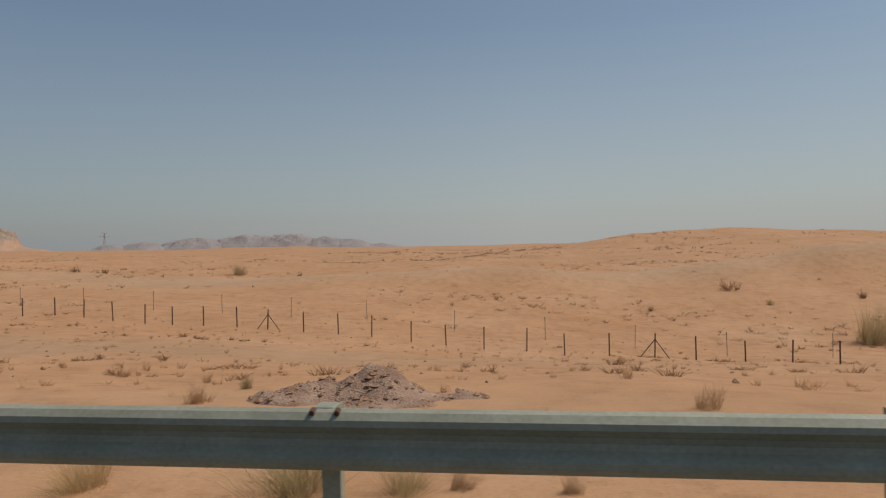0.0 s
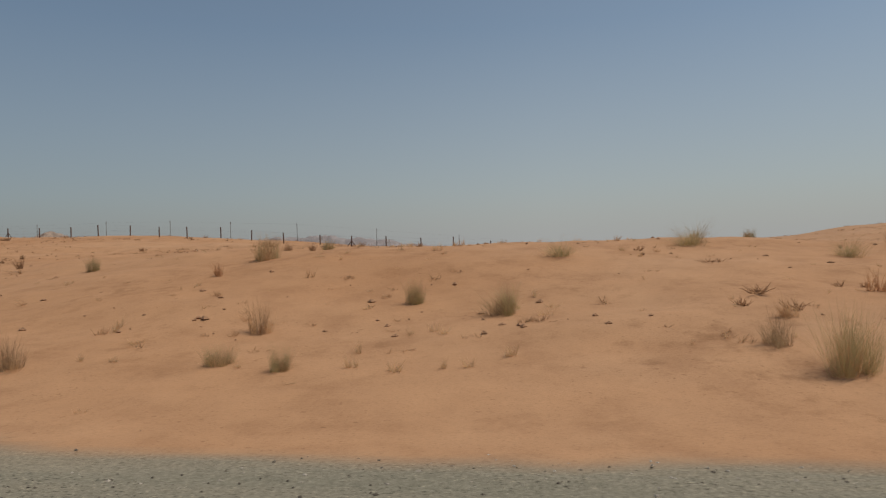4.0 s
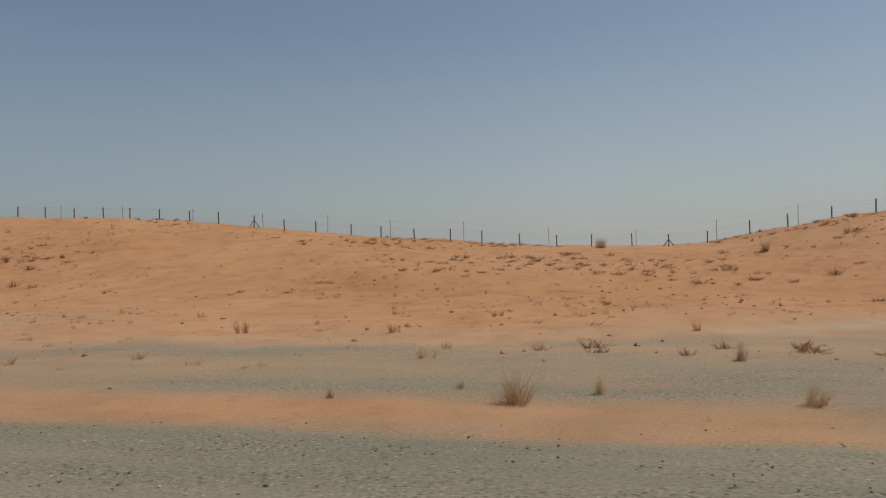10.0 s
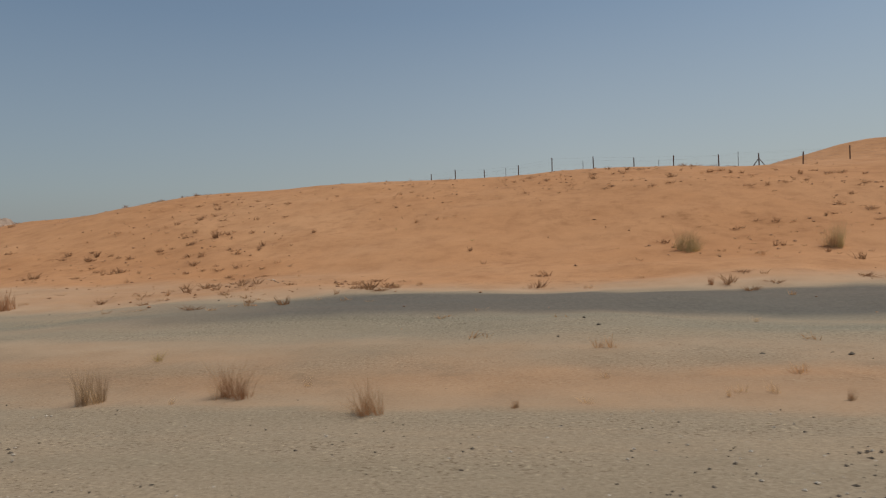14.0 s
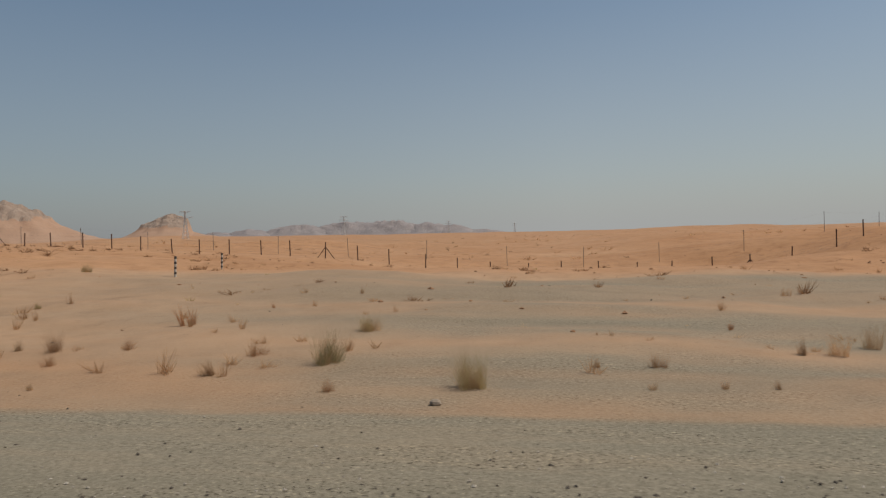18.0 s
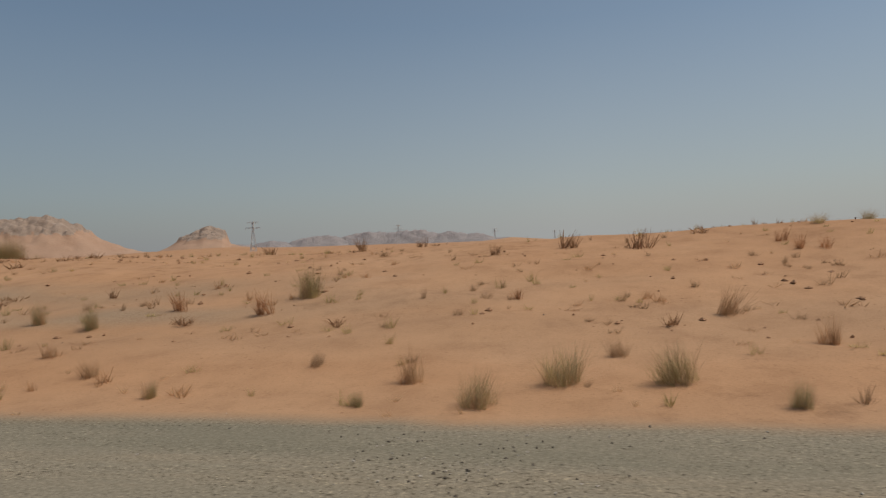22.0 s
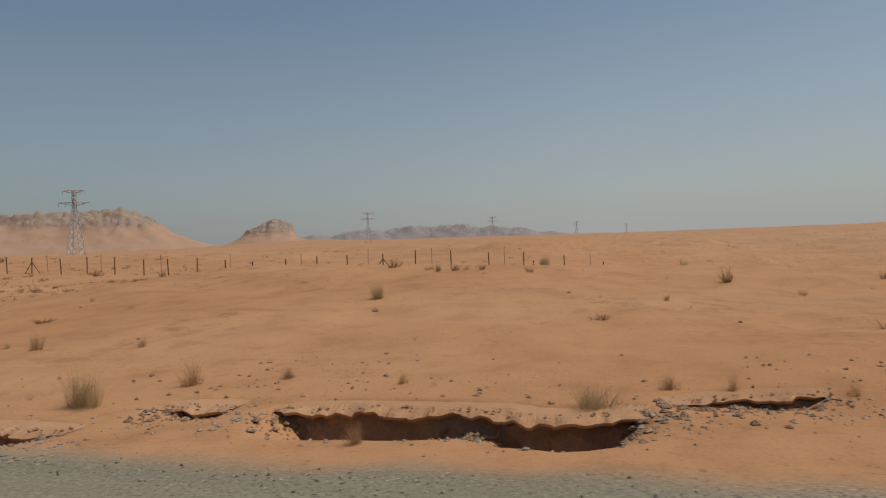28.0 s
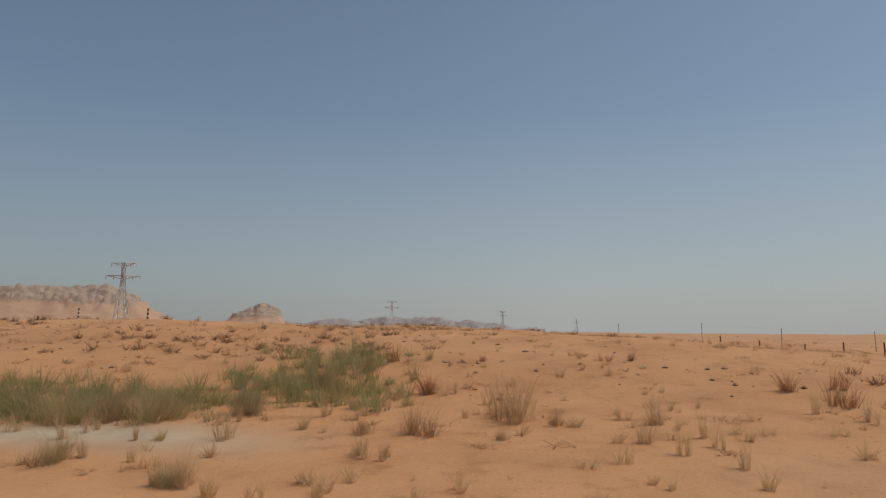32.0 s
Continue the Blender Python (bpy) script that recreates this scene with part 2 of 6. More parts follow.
# heights 50 m (every 10 m) and 25 m (every 20 m) beside the road, from x = 40 to x = -800
AT_50 = np.array([-6.0, -6.03, -6.0, -5.84, -5.5, -4.78, -4.0, -3.49, -3.1, -2.84, -2.5, -1.85, -1.0, 0.05, 1.18, 2.11, 2.88, 3.39, 3.64, 3.7, 3.96, 4.13, 3.94, 3.43, 3.5, 3.41, 1.83, 1.98, 2.79, 3.81, 4.7, 5.37, 5.55, 5.31, 5.28, 5.82, 5.55, 5.67, 5.46, 4.6, 3.62, 2.47, 1.86, 0.82, -0.6, -0.52, 0.0, 0.59, 1.2, 1.74, 2.0, 1.61, 1.0, 0.48, 0.0, -0.34, -0.6, -0.61, -1.0, -2.76, -4.6, -5.36, -5.6, -5.53, -5.1, -4.29, -3.2, -1.73, -0.5, -0.37, -0.5, -0.23, 0.1, 0.32, 0.6, 1.11, 1.6, 1.86, 2.0, 2.02, 2.0, 2.0, 2.0, 2.0, 2.0])[::-1]
AT_25 = np.array([-2.7, -2.7, -2.6, -2.2, -1.4, -0.2, 1.4, 1.9, 1.35, 0.75, 0.4, 0.3, 0.2, -0.1, 0, 0.2, 0.3, 0.4, 0.5, 0.3, 0.2, -0.2, 0.1, 0.5, 1.75, 2.8, 2.1, 1.6, 1.6, 0.6, -1.5, -2.6, -1.6, 0, 0.5, -0.3, -0.2, 0.2, 1.7, 2, 2, 2, 2])[::-1]
KNOTS = np.array([-3000, -14, 0, 4.5, 7, 10, 25, 50, 80, 150, 300, 700, 1500, 6000.0])


def along(table, x):
    """A table over the stations, smooth between them."""
    t = np.clip((x + 800) / (840 / (len(table) - 1)), 0, len(table) - 1.001)
    i = t.astype(int)
    f = t - i
    g = lambda k: table[np.clip(i + k, 0, len(table) - 1)]  # noqa: E731
    p0, p1, p2, p3 = g(-1), g(0), g(1), g(2)
    return p1 + 0.5 * f * (p2 - p0 + f * (2 * p0 - 5 * p1 + 4 * p2 - p3 + f * (3 * (p1 - p2) + p3 - p0)))


def fence_y(x):
    return np.interp(x, [-387, -373, -330, -316, -60, -25, 2, 30], [50, 64, 64, 50, 50, 46.5, 42, 38.5])


# washed-out edges beside the shoulder: from x0 to x1, the edge's y at both, depth, width of the hollow
EDGES = ((-641.6, -638.2, 6.5, 6.1, 0.30, 0.8), (-636.5, -632.4, 7.05, 7.4, 0.62, 1.25), (-632.3, -630.4, 7.9, 8.2, 0.13, 0.6), (-629.4, -625.1, 8.2, 8.7, 0.18, 0.8),
         (-79.9, -71.1, 8.4, 8.95, 0.085, 1.3), (-87.6, -81.3, 6.95, 6.85, 0.08, 0.8), (-253.2, -250.8, 10.0, 10.3, 0.2, 0.6), (-248.4, -245.9, 9.5, 9.0, 0.36, 0.7), (-638.0, -637.0, 7.35, 7.45, 0.16, 0.5), (-256.9, -255.7, 10.1, 9.8, 0.2, 0.6), (-58.3, -57.3, 8.5, 8.85, 0.42, 0.7))


def edge_line(e, x):
    x0, x1, ya, yb = e[:4]
    f = (x - x0) / (x1 - x0)
    return ya + (yb - ya) * f + 0.24 * vnoise(x / 1.3, 0 * x + x0, 5) + 0.09 * vnoise(x / 0.4, 0 * x + x0, 6)


def edge_fade(e, x):
    """How deep the edge is at x, falling off to both ends, and ragged."""
    x0, x1, deep = e[0], e[1], e[4]
    soft = min(0.7, (x1 - x0) * 0.25)
    return deep * step(x0, x0 + soft, x) * (1 - step(x1 - soft, x1, x)) * np.clip(0.8 + 0.6 * vnoise(x / 0.7, 0 * x + 3, 8), 0.2, 1.15)


def bank(x, y):
    """Depth of the hollow in front of each washed-out edge; it runs on a little under the crust."""
    out = 0 * x
    for e in EDGES:
        edge = edge_line(e, x)
        out = np.maximum(out, edge_fade(e, x) * step(edge - e[5], edge - 0.12, y) * (1 - step(edge + 0.2, edge + 0.5, y)))
    return out


def ground(x, y):
    x, y = np.asarray(x, float), np.asarray(y, float)
    z50, z25 = along(AT_50, x), along(AT_25, x)
    high = np.clip(z50, 0, None)
    z10 = -0.1 + 0.10 * (z25 + 0.1)
    z80 = z50 * 0.75 - 0.25 * high
    far = 0.55 * z80 - 0.6
    vals = [0 * x - 1, 0 * x - 0.3, 0 * x, 0 * x, 0 * x - 0.1, z10, z25, z50, z80, far * 0.8 - 0.7, 0 * x - 0.4, 0 * x + 1.2, 0 * x + 3.5, 0 * x + 10]
    vals = np.stack(np.broadcast_arrays(*vals))
    slope = (vals[1:] - vals[:-1]) / np.diff(KNOTS).reshape(-1, *[1] * x.ndim)
    tang = np.concatenate([slope[:1], np.where(slope[1:] * slope[:-1] > 0, 2 * slope[1:] * slope[:-1] / (slope[1:] + slope[:-1] + 1e-9 * np.sign(slope[1:] + slope[:-1] + 1e-12)), 0), slope[-1:]])
    yy = np.clip(y, KNOTS[0], KNOTS[-1] - 1e-6)
    k = np.clip(np.searchsorted(KNOTS, yy, side="right") - 1, 0, len(KNOTS) - 2)
    take = lambda a, q: np.take_along_axis(a, q[None], 0)[0]  # noqa: E731
    w = np.diff(KNOTS)[k]
    t = (yy - KNOTS[k]) / w
    a, b, ma, mb = take(vals, k), take(vals, k + 1), take(tang, k) * w, take(tang, k + 1) * w
    z = (2 * t**3 - 3 * t**2 + 1) * a + (t**3 - 2 * t**2 + t) * ma + (3 * t**2 - 2 * t**3) * b + (t**3 - t**2) * mb
    # dunes that stand apart
    for cx, cy, sx, sy, h in ((-291.8, 58, 7.6, 5.5, 2.75), (-256.8, 8.6, 1.5, 0.8, 0.10), (-262.0, 8.1, 3.6, 1.0, 0.07), (-527, 29, 9, 6, 0.55), (-30, 86, 15, 7, 1.3), (-8, 90, 14, 7, 2.9), (14, 95, 14, 7, 2.3), (36, 99, 15, 8, 4.3), (60, 103, 16, 8, 5.4), (-324, 62, 7, 8, 1.3), (70, 345, 45, 55, 8.2), (150, 350, 60, 60, 7.2), (-1150, 1300, 250, 200, 9.0), (-230, 1400, 250, 220, -7.0), (20, 300, 40, 30, 2.0), (-12, 120, 22, 18, 1.4), (-420, 640, 190, 90, 2.4), (-240, 700, 120, 90, 2.2), (-80, 560, 130, 80, 2.2), (-440, 600, 85, 120, -5.0), (-515, 170, 40, 40, 3.0), (-391.5, 50, 7.5, 8, -1.5), (-408, 50, 10, 8, -0.75), (-647.5, 27.5, 8, 6.5, 0.55), (-548, 475, 58, 130, -3.6), (-410, 620, 60, 120, -0.9)):
        z = z + h * np.exp(-(((x - cx) / sx) ** 2) - ((y - cy) / sy) ** 2)
    # a sandy basin between a berm and a raised bank of earth
    z = z + 0.42 * step(-564.6, -563.5, x) * (1 - step(-550, -538, x)) * step(9, 13, y) * (1 - step(15, 21, y))
    z = z - 0.35 * step(-584, -579, x) * (1 - step(-567.5, -564.5, x)) * step(9, 12, y) * (1 - step(22, 30, y))
    # hummocks near, long dunes far off
    z = z + step(7.5, 13, y) * (1 - step(60, 120, y)) * (0.10 * vnoise(x / 2.6, y / 2.0, 1) + 0.16 * vnoise(x / 7.0, y / 5.0, 2) + 0.03 * vnoise(x / 0.9, y / 0.8, 3))
    z = z + step(55, 130, y) * (1 - step(500, 1400, y)) * (0.35 * vnoise(x / 11, y / 9, 4) + 0.9 * vnoise(x / 34, y / 25, 7))
    z = z + step(58, 90, y) * (1 - step(180, 320, y)) * (1.5 * (1 - np.abs(vnoise(x / 42 + 0.2 * vnoise(x / 15, y / 15, 15), y / 20, 14))) ** 2 - 0.7)
    z = z + np.interp(x, [-850, -780, -570, -510], [0, 1, 1, 0]) * step(75, 120, y) * (1 - step(260, 420, y)) * (1.9 * (1 - np.abs(vnoise(x / 30 + 0.3 * vnoise(x / 12, y / 12, 17), y / 24, 16))) ** 2 - 0.8)
    z = z + step(200, 600, y) * (1 - step(2500, 4000, y)) * (1.5 * vnoise(x / 90, y / 60, 9) + 2.6 * vnoise(x / 210, y / 150, 10))
    z = z + 0.012 * vnoise(x / 0.35, y / 0.3, 11) * step(3, 5, y) * (1 - step(30, 60, y))
    return z - bank(x, y)


YARD = ((-90, 0), (-115, 10.2), (-140, 11.0), (-165, 14.5), (-185, 17), (-205, 21), (-230, 14), (-255, 12.5), (-280, 23), (-300, 19.8), (-320, 17.6), (-340, 17), (-360, 19), (-385, 24), (-415, 26.5), (-432, 22), (-445, 0))


def zones(x, y):
    """How much grit, and how much pale crusted silt, covers the sand."""
    wob = 0.5 * vnoise(x / 3.0, y / 3.0, 21) + 0.25 * vnoise(x / 0.8, y / 0.8, 22) + 0.9 * vnoise(x / 14.0, y / 9.0, 23)
    edge = 6.9 + np.interp(x, [-724, -706, -694, -655, -640, -615, -584, -572, -566, -272, -262, -256, -244, -238, -105, -95, -62, -50, -40, -34], [-4.0, -2.0, 0, 0, -1.5, -1.6, -1.5, -1.2, 0, 0, -0.6, 1.1, 1.0, 0, 0, -1.0, -0.9, 0, -0.4, -3.2]) + 0.55 * wob
    tan = np.interp(x, [-600, -575, -545, -520, -440, -400, -350, -330, -285, -266, -256], [0, 0.8, 0.8, 0.1, 0.25, 0.1, 0.6, 0.7, 0.5, 0.25, 0])
    grit = (1 - step(edge - 0.3, edge + 0.35, y)) * (1 - 0.42 * tan - 0.28 * np.interp(x, [-708, -695, -655, -645], [0, 1, 1, 0]))
    xs, ys = np.array(YARD[::-1]).T
    toe = np.interp(x, xs, ys, 0, 0)
    inner = np.interp(x, [-450, -430, -385, -360, -300, -285, -262, -240, -225, -190, -165, -120], [18, 17, 17.5, 12, 9.5, 9.0, 12, 11.5, 9.5, 10.0, 9.2, 9.0])
    strength = np.interp(x, [-424, -416, -400, -360, -310, -262, -240, -200, -110, -100], [0, 0.5, 0.75, 0.9, 0.95, 0.5, 0.5, 0.9, 0.8, 0])
    yard = step(inner - 0.8 + 0.7 * wob, inner + 0.9 + 0.7 * wob, y) * (1 - step(toe - 0.8 + 0.8 * wob, toe + 0.5 + 0.8 * wob, y)) * strength
    low = np.interp(x, [-712, -702, -690, -680, -668], [0, 0.6, 1, 0.8, 0]) * np.exp(-(((y - 10.3 - 0.4 * wob) / 1.3) ** 2)) * 0.5
    low2 = np.interp(x, [-60, -45, -20, 10], [0, 0.25, 0.25, 0]) * np.exp(-(((y - 27 - 2 * wob) / 5) ** 2))
    tracks = np.clip(0.38 * vnoise(x / 26.0, y / 6.0, 31) - 0.12, 0, 0.4) * (1 - step(13, 24, y)) * step(7, 9, y)
    brown = np.interp(x, [-720, -710, -678, -668], [0, 1, 1, 0]) * (1 - step(9.6 + 0.5 * wob, 10.6 + 0.5 * wob, y)) * np.clip(0.36 + 0.25 * vnoise(x / 6.0, y / 0.9, 35), 0.2, 0.6)
    rim = np.interp(x, [-574, -566, -564.3, -563.4, -562.6], [6.6, 8.1, 10.5, 16, 21])
    bank_earth = 0.26 * step(-580, -570, x) * (1 - step(-557, -547, x)) * step(5.5, 6.2, y) * (1 - step(rim - 0.25 + 0.3 * wob, rim + 0.25 + 0.3 * wob, y)) * np.clip(0.85 + 0.5 * vnoise(x / 3.0, y / 1.2, 39), 0.3, 1.2)
    waste = np.interp(x, [-540, -528, -505, -490], [0, 1, 1, 0]) * step(12.2, 13.6, y) * (1 - step(16, 19, y)) * np.clip(0.3 + 0.5 * vnoise(x / 9.0, y / 2.5, 37) + 0.2 * vnoise(x / 2.0, y / 1.0, 38), 0, 0.6)
    mott = np.interp(x, [-424, -404, -200, -180, -120, -105], [0, 1, 1, 0.6, 0.6, 0]) * step(6.2, 7.2, y) * (1 - step(toe - 1, toe + 0.5, y)) * (1 - 0.5 * tan) * np.clip(0.46 + 0.5 * vnoise(x / 9.0, y / 1.6, 33) + 0.2 * vnoise(x / 4.0, y / 1.0, 36) + 0.2 * vnoise(x / 1.1, y / 0.5, 34), 0.08 + 0.32 * np.interp(x, [-372, -358, -275, -264], [0, 1, 1, 0]), 0.9)
    flat = np.interp(x, [-178, -170, -156, -149], [0, 1, 1, 0]) * (1 - step(toe - 1, toe + 0.5, y)) * np.clip(0.72 + 0.3 * vnoise(x / 7.0, y / 1.0, 41), 0.45, 0.95)
    grit = np.clip(np.maximum.reduce([grit, yard * (0.8 + 0.25 * vnoise(x / 5, y / 1.2, 24)), low, low2, tracks, mott, brown, waste, bank_earth, flat]), 0, 1)
    strip = np.interp(x, [-392, -378, -352, -335, -318], [0, 0.75, 0.8, 0.5, 0.0]) * step(toe - 0.5, toe + 0.6, y) * (1 - step(toe + 6 + wob, toe + 9 + 2 * wob, y))
    strip = np.maximum(strip, np.interp(x, [-275, -262, -250, -238], [0, 0.6, 0.6, 0]) * np.exp(-(((y - 18 - wob) / 3.5) ** 2)))
    strip = np.maximum(strip, np.interp(x, [-232, -222, -205, -195], [0, 0.7, 0.8, 0]) * np.exp(-(((y - toe - 0.5) / 0.8) ** 2)))
    strip = np.maximum(strip, np.interp(x, [-445, -420, -390, -370, -310, -290, -110, -90], [0, 0.35, 0.35, 0.6, 0.6, 0.35, 0.35, 0]) * (1 - step(toe, toe + 4, y)) * step(8, 11, y))
    strip = np.maximum(strip, np.interp(x, [-760, -750, -727.5, -724.5], [0, 1, 1, 0]) * np.exp(-(((y - 9.9 - 0.3 * wob) / 0.7) ** 2)))
    strip = np.maximum(strip, 0.45 * np.interp(x, [-90, -45, 60, 120], [0, 1, 1, 0.5]) * np.exp(-(((y - 95 - 0.18 * x - 2 * wob) / 7) ** 2)))
    strip = np.maximum(strip, 0.75 * tan * (1 - step(edge, edge + 2.0, y)))
    beyond = step(-19, -14, y)
    return grit * beyond, np.clip(strip, 0, 1) * beyond


def link(name, verts, faces, material, parent=None, smooth=True):
    """A mesh object from arrays of points and of faces with equal corners."""
    verts, faces = np.asarray(verts, np.float32), np.asarray(faces, np.int32)
    me = bpy.data.meshes.new(name)
    me.vertices.add(len(verts))
    me.vertices.foreach_set("co", verts.ravel())
    k = faces.shape[1]
    me.loops.add(faces.size)
    me.loops.foreach_set("vertex_index", faces.ravel())
    me.polygons.add(len(faces))
    me.polygons.foreach_set("loop_start", np.arange(0, faces.size, k, dtype=np.int32))
    me.polygons.foreach_set("use_smooth", np.full(len(faces), smooth))
    me.update(calc_edges=True)
    me.materials.append(material)
    ob = new(name, me)
    if parent:
        ob.parent = parent
    return ob


def grid_faces(nx, ny):
    i = np.arange(nx * ny).reshape(nx, ny)
    return np.stack([i[:-1, :-1], i[1:, :-1], i[1:, 1:], i[:-1, 1:]], -1).reshape(-1, 4)


def build_ground():
    out = 0.6 * 1.09 ** np.arange(1, 80)
    steps = ((-800, 0.7), (-645, 0.25), (-622, 0.7), (-258, 0.25), (-245, 0.7), (-90, 0.2), (-56, 0.7), (60, 0))
    fine = np.concatenate([np.arange(a, c, d) for (a, d), (c, _) in zip(steps[:-1], steps[1:])] + [[60.0]])
    gx = np.concatenate([(-800 - np.cumsum(out))[::-1], fine[:-1], 60 + np.cumsum(out)])
    gx = gx[(gx > -6000) & (gx < 5200)]
    rows = [np.array([-3000, -800, -200, -60, -20, -14, -8, -3, 0, 2.5, 3.4]), np.arange(4.0, 12.5, 0.18), np.arange(12.6, 26, 0.34), np.arange(26, 62, 0.6)]
    gy = np.concatenate(rows)
    more = 62 + np.cumsum(0.65 * 1.06 ** np.arange(1, 110))
    gy = np.concatenate([gy, more[more < 5600]])
    X, Y = np.meshgrid(gx, gy, indexing="ij")
    Z = ground(X, Y)
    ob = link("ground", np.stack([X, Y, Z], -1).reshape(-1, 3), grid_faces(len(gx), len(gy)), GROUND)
    grit, silt = zones(X, Y)
    toe = np.interp(X, [-330, -320, -300, -280], [16, 17.4, 19.4, 22])
    earth = 0.22 * step(-565.2, -564.2, X + 0.1 * (Y - 10)) * (1 - step(-557, -547, X)) * step(7.6, 9, Y) * (1 - step(22, 30, Y))
    earth = np.maximum(earth, 0.14 * np.interp(X, [-92, -80, -44, -36], [0, 1, 1, 0]) * (1 - step(6.5, 7.5, Y)))
    earth = np.maximum(earth, 0.16 * np.interp(X, [-720, -710, -672, -664, -656], [0, 1, 1.3, 1.5, 0]) * (1 - step(9.8, 11.0, Y)))
    earth = np.maximum(earth, 0.12 * np.interp(X, [-178, -170, -156, -149], [0, 1, 1, 0]) * (1 - step(11, 13, Y))) * step(2.5, 4.2, Y)
    spill = np.interp(X, [-326, -320, -306, -301], [0, 0.8, 0.8, 0]) * step(toe - 4.6, toe - 3.6, Y) * (1 - step(toe - 0.5, toe - 0.1, Y))
    col = np.zeros((X.size, 4), np.float32)
    # how red the sand is along the road, less so from 70 m outwards
    redness = np.interp(X, [-800, -700, -660, -640, -605, -590, -500, -470, -400, -380, -300, -240, -150, -100, -60, 20], [1, 0.95, 0.8, 1, 0.9, 0.2, 0.15, 0.5, 0.3, 1, 1, 0.9, 0.6, 0.4, 0.2, 0.1]) * (1 - 0.7 * step(70, 160, Y)) + 0 * Y
    col[:, 0], col[:, 1], col[:, 2], col[:, 3] = grit.ravel(), silt.ravel(), np.maximum(spill, earth).ravel(), redness.ravel()
    layer = ob.data.color_attributes.new("zones", "FLOAT_COLOR", "POINT")
    layer.data.foreach_set("color", col.ravel())
    tagged(ob, "wind-blown orange sand with a gravel road shoulder", "ground", kind="structure")


build_ground()


def part(name, bm, material, parent=None, label=""):
    """Links a bmesh as one mesh object."""
    me = bpy.data.meshes.new(name)
    bm.normal_update()
    bm.to_mesh(me)
    bm.free()
    me.materials.append(material)
    ob = new(name, me)
    ob.parent = parent
    if label:
        ob["label"] = label
    return ob


def box(bm, x0, x1, y0, y1, z0, z1, bevel=0.0):
    made = bmesh.ops.create_cube(bm, size=1.0, matrix=Matrix.Translation(((x0 + x1) / 2, (y0 + y1) / 2, (z0 + z1) / 2)) @ Matrix.Diagonal((x1 - x0, y1 - y0, z1 - z0, 1)))
    if bevel:
        edges = {e for v in made["verts"] for e in v.link_edges}
        bmesh.ops.bevel(bm, geom=list(edges), offset=bevel, segments=1, affect="EDGES")
    return bm


def bar(bm, a, b, r, sides=6, r2=None):
    """A round bar from a to b."""
    a, b = Vector(a), Vector(b)
    m = Matrix.Translation((a + b) / 2) @ (b - a).to_track_quat("Z", "Y").to_matrix().to_4x4()
    bmesh.ops.create_cone(bm, cap_ends=True, segments=sides, radius1=r, radius2=r if r2 is None else r2, depth=(b - a).length, matrix=m)
    return bm


def gz(x, y):
    return float(ground(np.array([x]), np.array([y]))[0])


road = link("road", [(-6000, -11, 0.02), (5200, -11, 0.02), (5200, 3.2, 0.02), (-6000, 3.2, 0.02)], [(0, 1, 2, 3)], ASPHALT)
tagged(road, "dark asphalt carriageway beside the gravel shoulder", "road", kind="structure")


# ---- hills and mountains ----
def hill(name, label, cx, cy, along_dir, length, width, height, seed, material, rock=None, cell=9.0, rough=0.25, flat=0.35, shape=None, above=0.6):
    """A ridge on its own long axis, with crags along the crest."""
    nu, nv = max(12, int(length / cell)), max(12, int(width / cell))
    u, v = np.meshgrid(np.linspace(-1, 1, nu), np.linspace(-1, 1, nv), indexing="ij")
    U, V = u * length / 2, v * width / 2
    crest = shape(u) if shape else (1 - np.abs(u) ** 2.5)
    fall = np.clip(1 - np.abs(v), 0, 1)
    prof = np.minimum(1, fall / (1 - flat)) ** 1.25
    k = 60 / cell
    n1 = vnoise(U / (k * 9), V / (k * 7), seed) * 0.6 + vnoise(U / (k * 4), V / (k * 3.2), seed + 1) * 0.3 + vnoise(U / (k * 1.8), V / (k * 1.5), seed + 2) * 0.18
    z = height * crest * prof * (1 + rough * n1) - 4
    z = z + height * rough * 0.6 * np.abs(vnoise(U / (k * 2.6), V / (k * 2.2), seed + 4)) * prof * crest
    if rock:
        z = z + step(above - 0.06, above + 0.06, z / height + 0.22 * n1) * height * (0.09 * np.abs(vnoise(U / 26, V / 20, seed + 6)) + 0.035 * vnoise(U / 9, V / 9, seed + 7))
    c, s = math.cos(along_dir), math.sin(along_dir)
    P = np.stack([cx + c * U - s * V, cy + s * U + c * V, z], -1).reshape(-1, 3)
    faces = grid_faces(nu, nv)
    if not rock:
        return tagged(link(name, P, faces, material), label, "mountain")
    root = tagged(new(name), label, "hill")
    craggy = (z / height + 0.22 * n1 > above)
    high = (craggy[:-1, :-1] & craggy[1:, 1:]).ravel()
    for title, pick, look_of in (("sand_skirt", ~high, material), ("rock_crest", high, rock)):
        used, order = np.unique(faces[pick], return_inverse=True)
        link(title, P[used], order.reshape(-1, 4), look_of, root, smooth=title == "sand_skirt")
    return root


